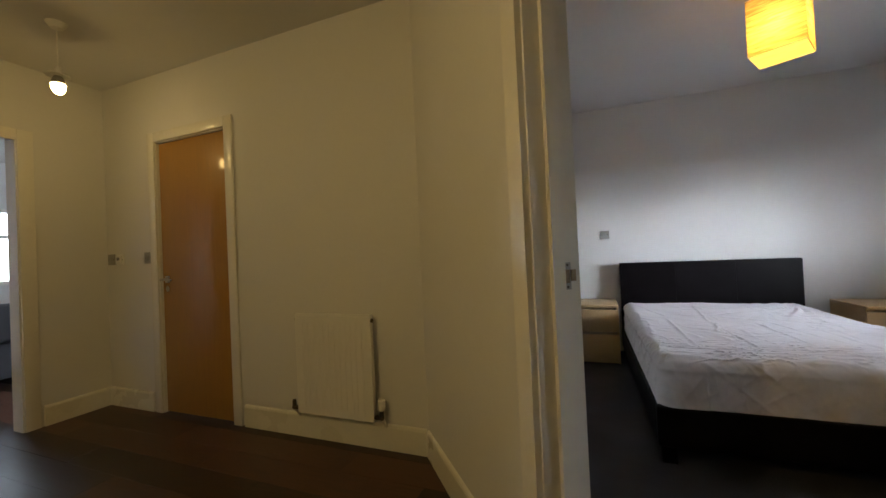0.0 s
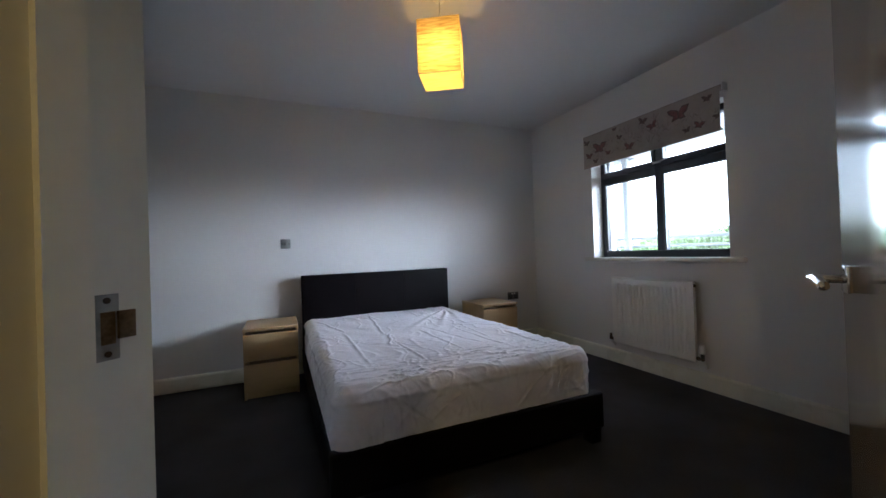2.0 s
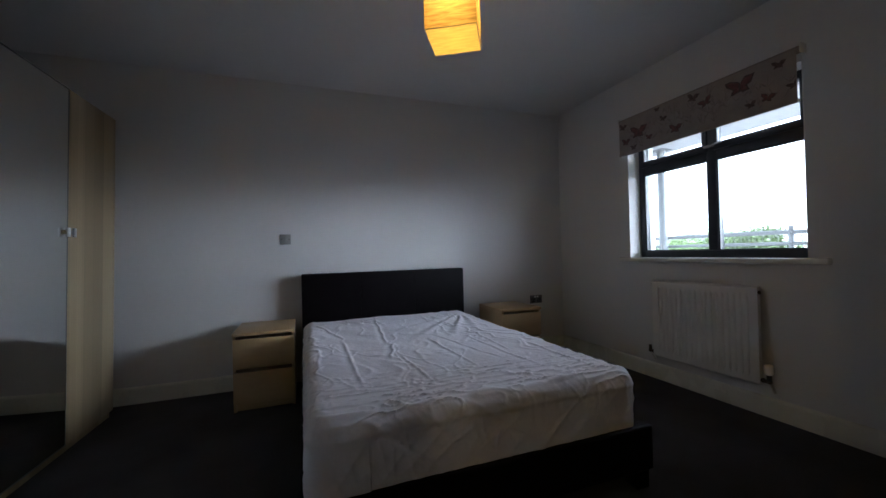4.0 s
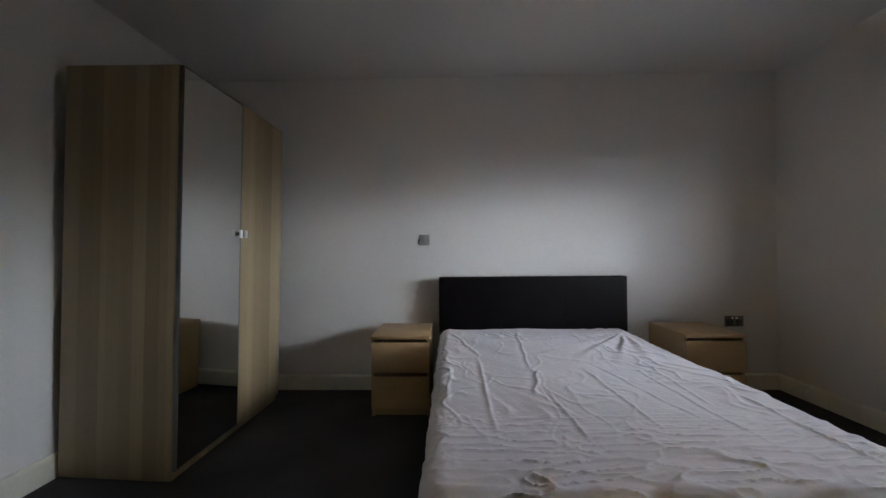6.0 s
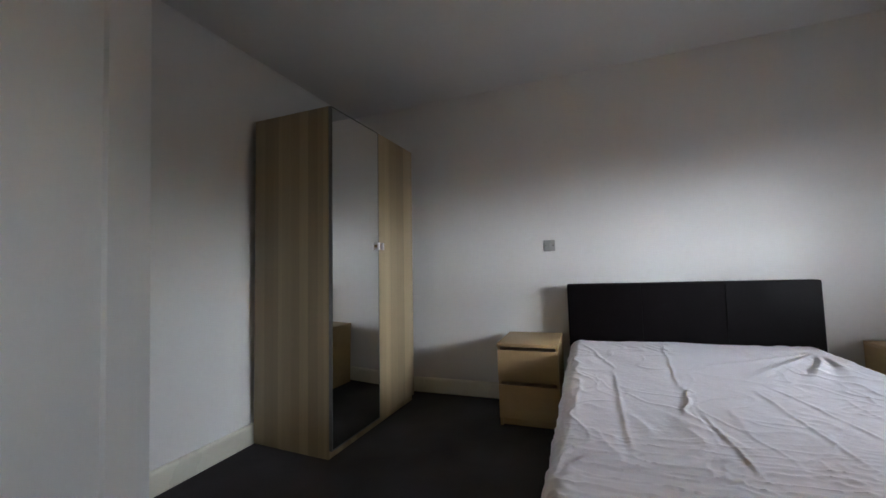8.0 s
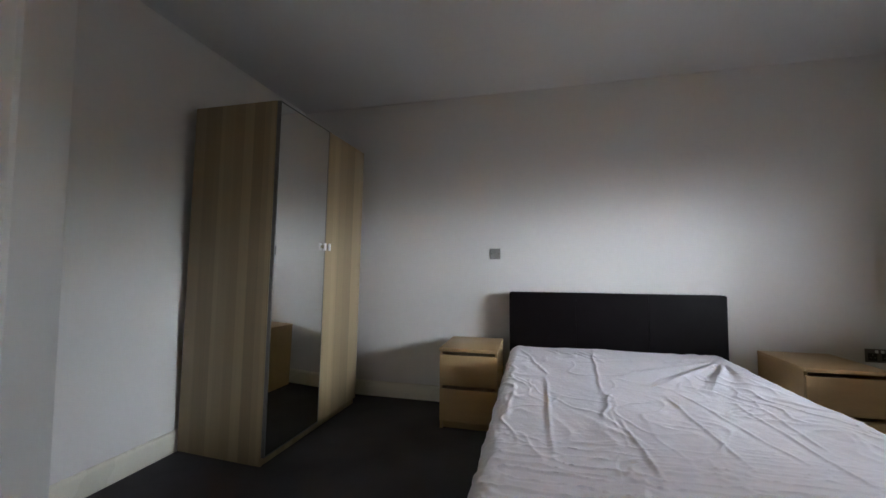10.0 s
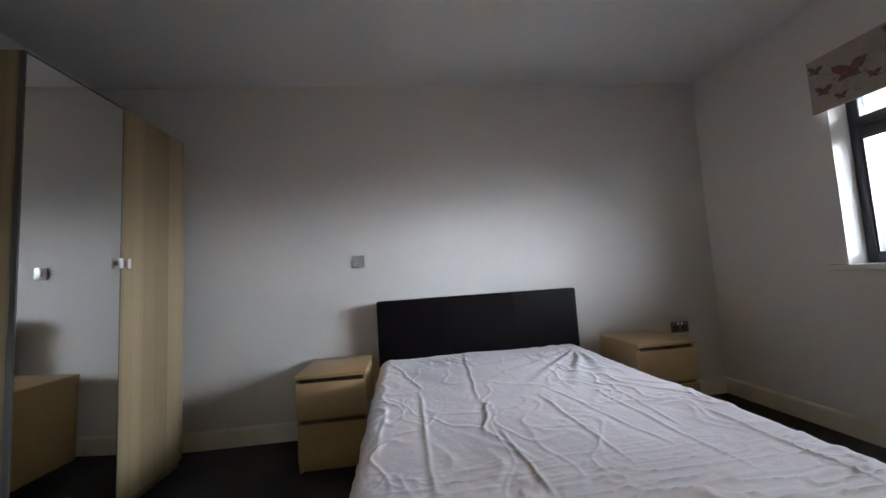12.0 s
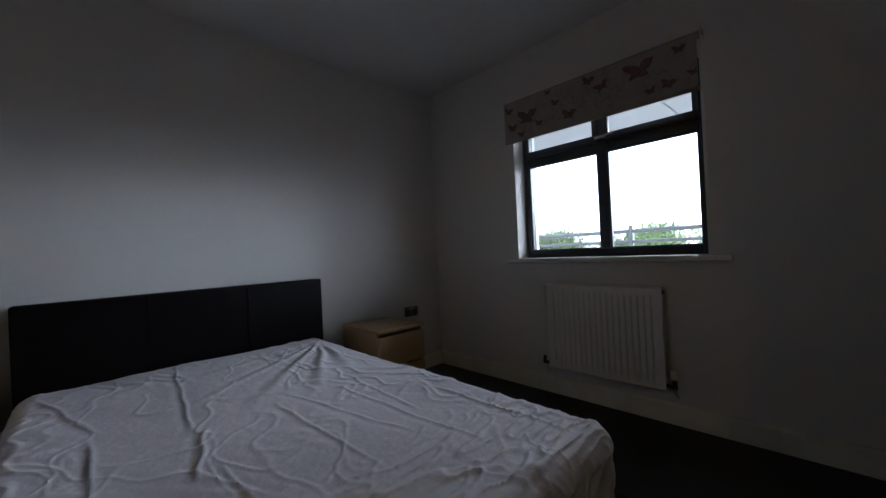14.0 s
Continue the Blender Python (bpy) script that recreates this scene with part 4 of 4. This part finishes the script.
def wall_plate(name, label, at, w=0.086, h=0.086, kind="switch", mat=STEEL):
    t = thing(name, label, "socket" if "socket" in name else "switch", at=at)
    part("plate", box(B(), -w / 2, w / 2, -0.008, 0, -h / 2, h / 2, 0.0025), mat, t)
    for x in (-w * 0.35, w * 0.35):
        part("screw", rod(B(), (x, -0.0095, 0), (x, -0.008, 0), 0.004, n=10), DARKMET, t)
    if kind == "switch":
        part("rocker", box(B(), -0.012, 0.012, -0.012, -0.008, -0.018, 0.018, 0.002), mat, t)
    elif kind == "thermostat":
        part("cover", box(B(), -w * 0.36, w * 0.36, -0.022, -0.008, -h * 0.36, h * 0.36, 0.004), mat, t)
        part("display", box(B(), -w * 0.2, w * 0.2, -0.0235, -0.022, -0.005, h * 0.22), GREYP, t)
    else:
        for x in (-w * 0.25, w * 0.25):
            s = part("socket_face", box(B(), x - 0.024, x + 0.024, -0.0095, -0.008, -0.032, 0.016, 0.001), BLACK, t)
            for dx, dz, ww, hh in ((0, 0.006, 0.004, 0.010), (-0.011, -0.013, 0.008, 0.005), (0.011, -0.013, 0.008, 0.005)):
                part("pin_hole", box(B(), x + dx - ww / 2, x + dx + ww / 2, -0.0100, -0.0095, dz - hh / 2, dz + hh / 2), GREYP, s)
            part("rocker", box(B(), x * 0.42 - 0.008, x * 0.42 + 0.008, -0.013, -0.008, 0.018, 0.036, 0.0015), WHITEP, t)
    return t


wall_plate("light_switch", "square steel light switch on the wall above the nightstand", pose(0.314, NORTH, 1.221))
wall_plate("wall_socket", "dark steel double wall socket above the nightstand", pose(2.802, NORTH, 0.545), 0.148, 0.086, "socket", DARKSTEEL)
wall_plate("light_switch", "steel light switch beside the hall door", pose(-3.01, HALL_N, 1.170))
wall_plate("thermostat", "small white thermostat on the hall wall", pose(-3.352, HALL_N, 1.168), kind="thermostat", mat=WHITEP)
wall_plate("light_switch", "steel light switch in the hall corner", pose(-3.468, HALL_N, 1.172), 0.084)

# ---- outside: walkway, soffit, railing, trees ----
structure("soffit", box(B(), EAST + 0.30, 5.55, -3.0, 9.0, 2.46, 2.75), RENDER, "pale rendered underside of the walkway above", "soffit")
bm = B()
for y in (-1.2, 0.9, 3.0, 5.1, 7.2):
    box(bm, EAST + 0.30, 5.54, y - 0.006, y + 0.006, 2.452, 2.4605)
structure("soffit_joint", bm, GREYP, "thin joints in the rendered soffit", "soffit")
structure("walkway", box(B(), EAST + 0.30, 5.6, -3.0, 9.0, -0.30, -0.05), CONCRETE, "grey concrete walkway outside the window", "walkway")
structure("ground", box(B(), -400, 600, -500, 500, -7.0, -6.5), GRASS, "grey tarmac ground far below", "ground")

RX = 5.38
rail = thing("railing", "galvanised steel railing with wire mesh along the walkway", "railing", at=pose(RX, 0, -0.05))
part("handrail", rod(B(), (0, -3, 1.247), (0, 9, 1.247), 0.024, n=14), GALV, rail)
part("lower_rail", rod(B(), (0, -3, 1.125), (0, 9, 1.125), 0.020, n=12), GALV, rail)
part("foot_rail", rod(B(), (0, -3, 0.12), (0, 9, 0.12), 0.020, n=12), GALV, rail)
for y in (-2.0, -0.2, 1.6, 3.52, 5.25, 7.0):
    p = part("post", box(B(), -0.02, 0.02, y - 0.025, y + 0.025, 0.0, 1.32, 0.004), GALV, rail)
    part("base_plate", box(B(), -0.06, 0.06, y - 0.06, y + 0.06, 0.0, 0.010), GALV, p)
    for z in (1.247, 1.125):
        part("bracket", rod(B(), (-0.045, y, z), (0.0, y, z), 0.016, n=10), GALV, p)
bm = B()
for i in range(160):
    y = -3 + i * 0.075
    box(bm, 0.048, 0.051, y - 0.0015, y + 0.0015, 0.15, 1.45)
for i in range(18):
    z = 0.15 + i * 0.075
    box(bm, 0.0512, 0.054, -3, 9, z - 0.0015, z + 0.0015)
tagged(part("wire_mesh", bm, GALV, rail, "fine galvanised wire mesh", False), kind="stuff")
column = thing("column", "slender grey steel column carrying the soffit", "column", at=pose(5.30, 4.99, -0.05))
part("shaft", rod(B(), (0, 0, 0.012), (0, 0, 2.498), 0.055, n=20), GALV, column)
part("base_plate", box(B(), -0.1, 0.1, -0.1, 0.1, 0, 0.012), GALV, column)
part("head_plate", box(B(), -0.1, 0.1, -0.1, 0.1, 2.498, 2.509), GALV, column)


def leaf_crown(rg, h, w, count):
    """Many small leaf clumps over an uneven crown."""
    vs, fs = [], []
    lobes = [(rg.uniform(-0.33, 0.33) * w, rg.uniform(-0.33, 0.33) * w, h * rg.uniform(0.42, 0.86), w * rg.uniform(0.16, 0.30)) for _ in range(11)]
    for _ in range(count):
        lx, ly, lz, lr = rg.choice(lobes)
        d = Vector((rg.gauss(0, 1), rg.gauss(0, 1), rg.gauss(0, 0.8))).normalized() * lr * rg.uniform(0.55, 1.08)
        c = Vector((lx, ly, lz)) + d
        a = Vector((rg.gauss(0, 1), rg.gauss(0, 1), rg.gauss(0, 1))).normalized()
        b = a.cross(Vector((rg.gauss(0, 1), rg.gauss(0, 1), rg.gauss(0, 1)))).normalized()
        s = rg.uniform(0.13, 0.32)
        k = len(vs)
        vs += [c - a * s, c + b * s * 0.5, c + a * s, c - b * s * 0.5]
        fs.append((k, k + 1, k + 2, k + 3))
    me = bpy.data.meshes.new("crown")
    me.from_pydata([tuple(v) for v in vs], [], fs)
    me.materials.append(LEAF)
    return me


def tree(x, y, h, w, seed):
    rg = random.Random(seed)
    t = thing("tree", "leafy green tree in the distance beyond the railing", "tree", "trees beyond the railing", at=pose(x, y, -6.5))
    bm = rod(B(), (0, 0, 0), (0.1, 0, h * 0.55), 0.26, 0.12, n=10)
    for i in range(5):
        a = rg.uniform(0, 6.28)
        rod(bm, (0.05, 0, h * (0.26 + 0.05 * i)), (math.cos(a) * w * 0.28, math.sin(a) * w * 0.28, h * (0.5 + 0.07 * i)), 0.09, 0.03, n=6)
    part("trunk", bm, BARK, t)
    c = new("crown", leaf_crown(rg, h, w, 8500))
    c.parent = t
    return t


for i, (x, y, h, w) in enumerate(((62, 52, 8.6, 11), (60, 38, 9.0, 12), (66, 66, 9.0, 12), (70, 26, 9.3, 11), (58, 16, 9.6, 12), (66, 4, 9.0, 12), (75, 84, 9.6, 14), (80, 46, 9.6, 15), (82, 30, 9.4, 15), (84, 12, 9.8, 15), (80, -10, 10.4, 14), (84, 104, 10.6, 15), (60, 110, 9.4, 12), (90, 62, 11.0, 16))):
    tree(x, y, h, w, 40 + i)
house = thing("distant_building", "small pale flat-roofed building among the far trees", "building", at=pose(72, 47, -6.5))
part("wall", box(B(), -2, 2, -3, 3, 0, 6.6), RENDER, house)
part("roof", box(B(), -2.2, 2.2, -3.2, 3.2, 6.6, 6.9), CONCRETE, house)
for y in (-1.6, 0.0, 1.6):
    part("window", box(B(), -2.04, -1.99, y - 0.5, y + 0.5, 4.2, 5.6), ANTHRA, house)

# ---- laminate planks of the hall ----
hall_floor = structure("floor_hall", prism(B(), [(HALL_W - 3.4, 3.7), (-3.7, 3.7), (-3.7, 2.2), (-0.87, 2.2), (0.82, 0.515), (0.9, 0.31), (HALL_E + 0.1, 0.31), (HALL_E + 0.1, HALL_S - 0.1), (HALL_W - 0.1, HALL_S - 0.1), (HALL_W - 0.1, -0.1), (HALL_W - 3.4, -0.1)], -0.12, -0.011), BACKING, "dark walnut laminate floor of the hall", "floor")
PW, PL = 0.192, 1.285


def clip(poly, a, b, c):
    """The part of a plan polygon where a x + b y <= c."""
    out = []
    for p, q in zip(poly, poly[1:] + poly[:1]):
        dp, dq = a * p[0] + b * p[1] - c, a * q[0] + b * q[1] - c
        if dp <= 0:
            out.append(p)
        if dp * dq < 0:
            k = dp / (dp - dq)
            out.append((p[0] + k * (q[0] - p[0]), p[1] + k * (q[1] - p[1])))
    return out


def plank_mesh(poly):
    return mesh_of("plank", prism(B(), poly, -0.011, 0.0), PLANK)


full = plank_mesh([(0.0008, 0.0008), (PL - 0.0008, 0.0008), (PL - 0.0008, PW - 0.0008), (0.0008, PW - 0.0008)])
row = 0
y = HALL_S
while y < 2.06:
    x = HALL_W - 3.3 - PL * ((row * 0.37) % 1.0)
    while x < HALL_E:
        poly = [(0.0008, 0.0008), (PL - 0.0008, 0.0008), (PL - 0.0008, PW - 0.0008), (0.0008, PW - 0.0008)]
        cut = clip(clip(clip(poly, 1, 1, 1.318 - x - y), 0, 1, HALL_N + 0.05 - y), 1, 0, HALL_E - x)
        if y < 0:
            cut = clip(cut, -1, 0, x - HALL_W + 0.1) if len(cut) > 2 else cut
        if len(cut) > 2:
            p = new("plank", full if cut == poly else plank_mesh(cut))
            p.location = (x, y, 0)
            p.parent = hall_floor
        x += PL
    y += PW
    row += 1
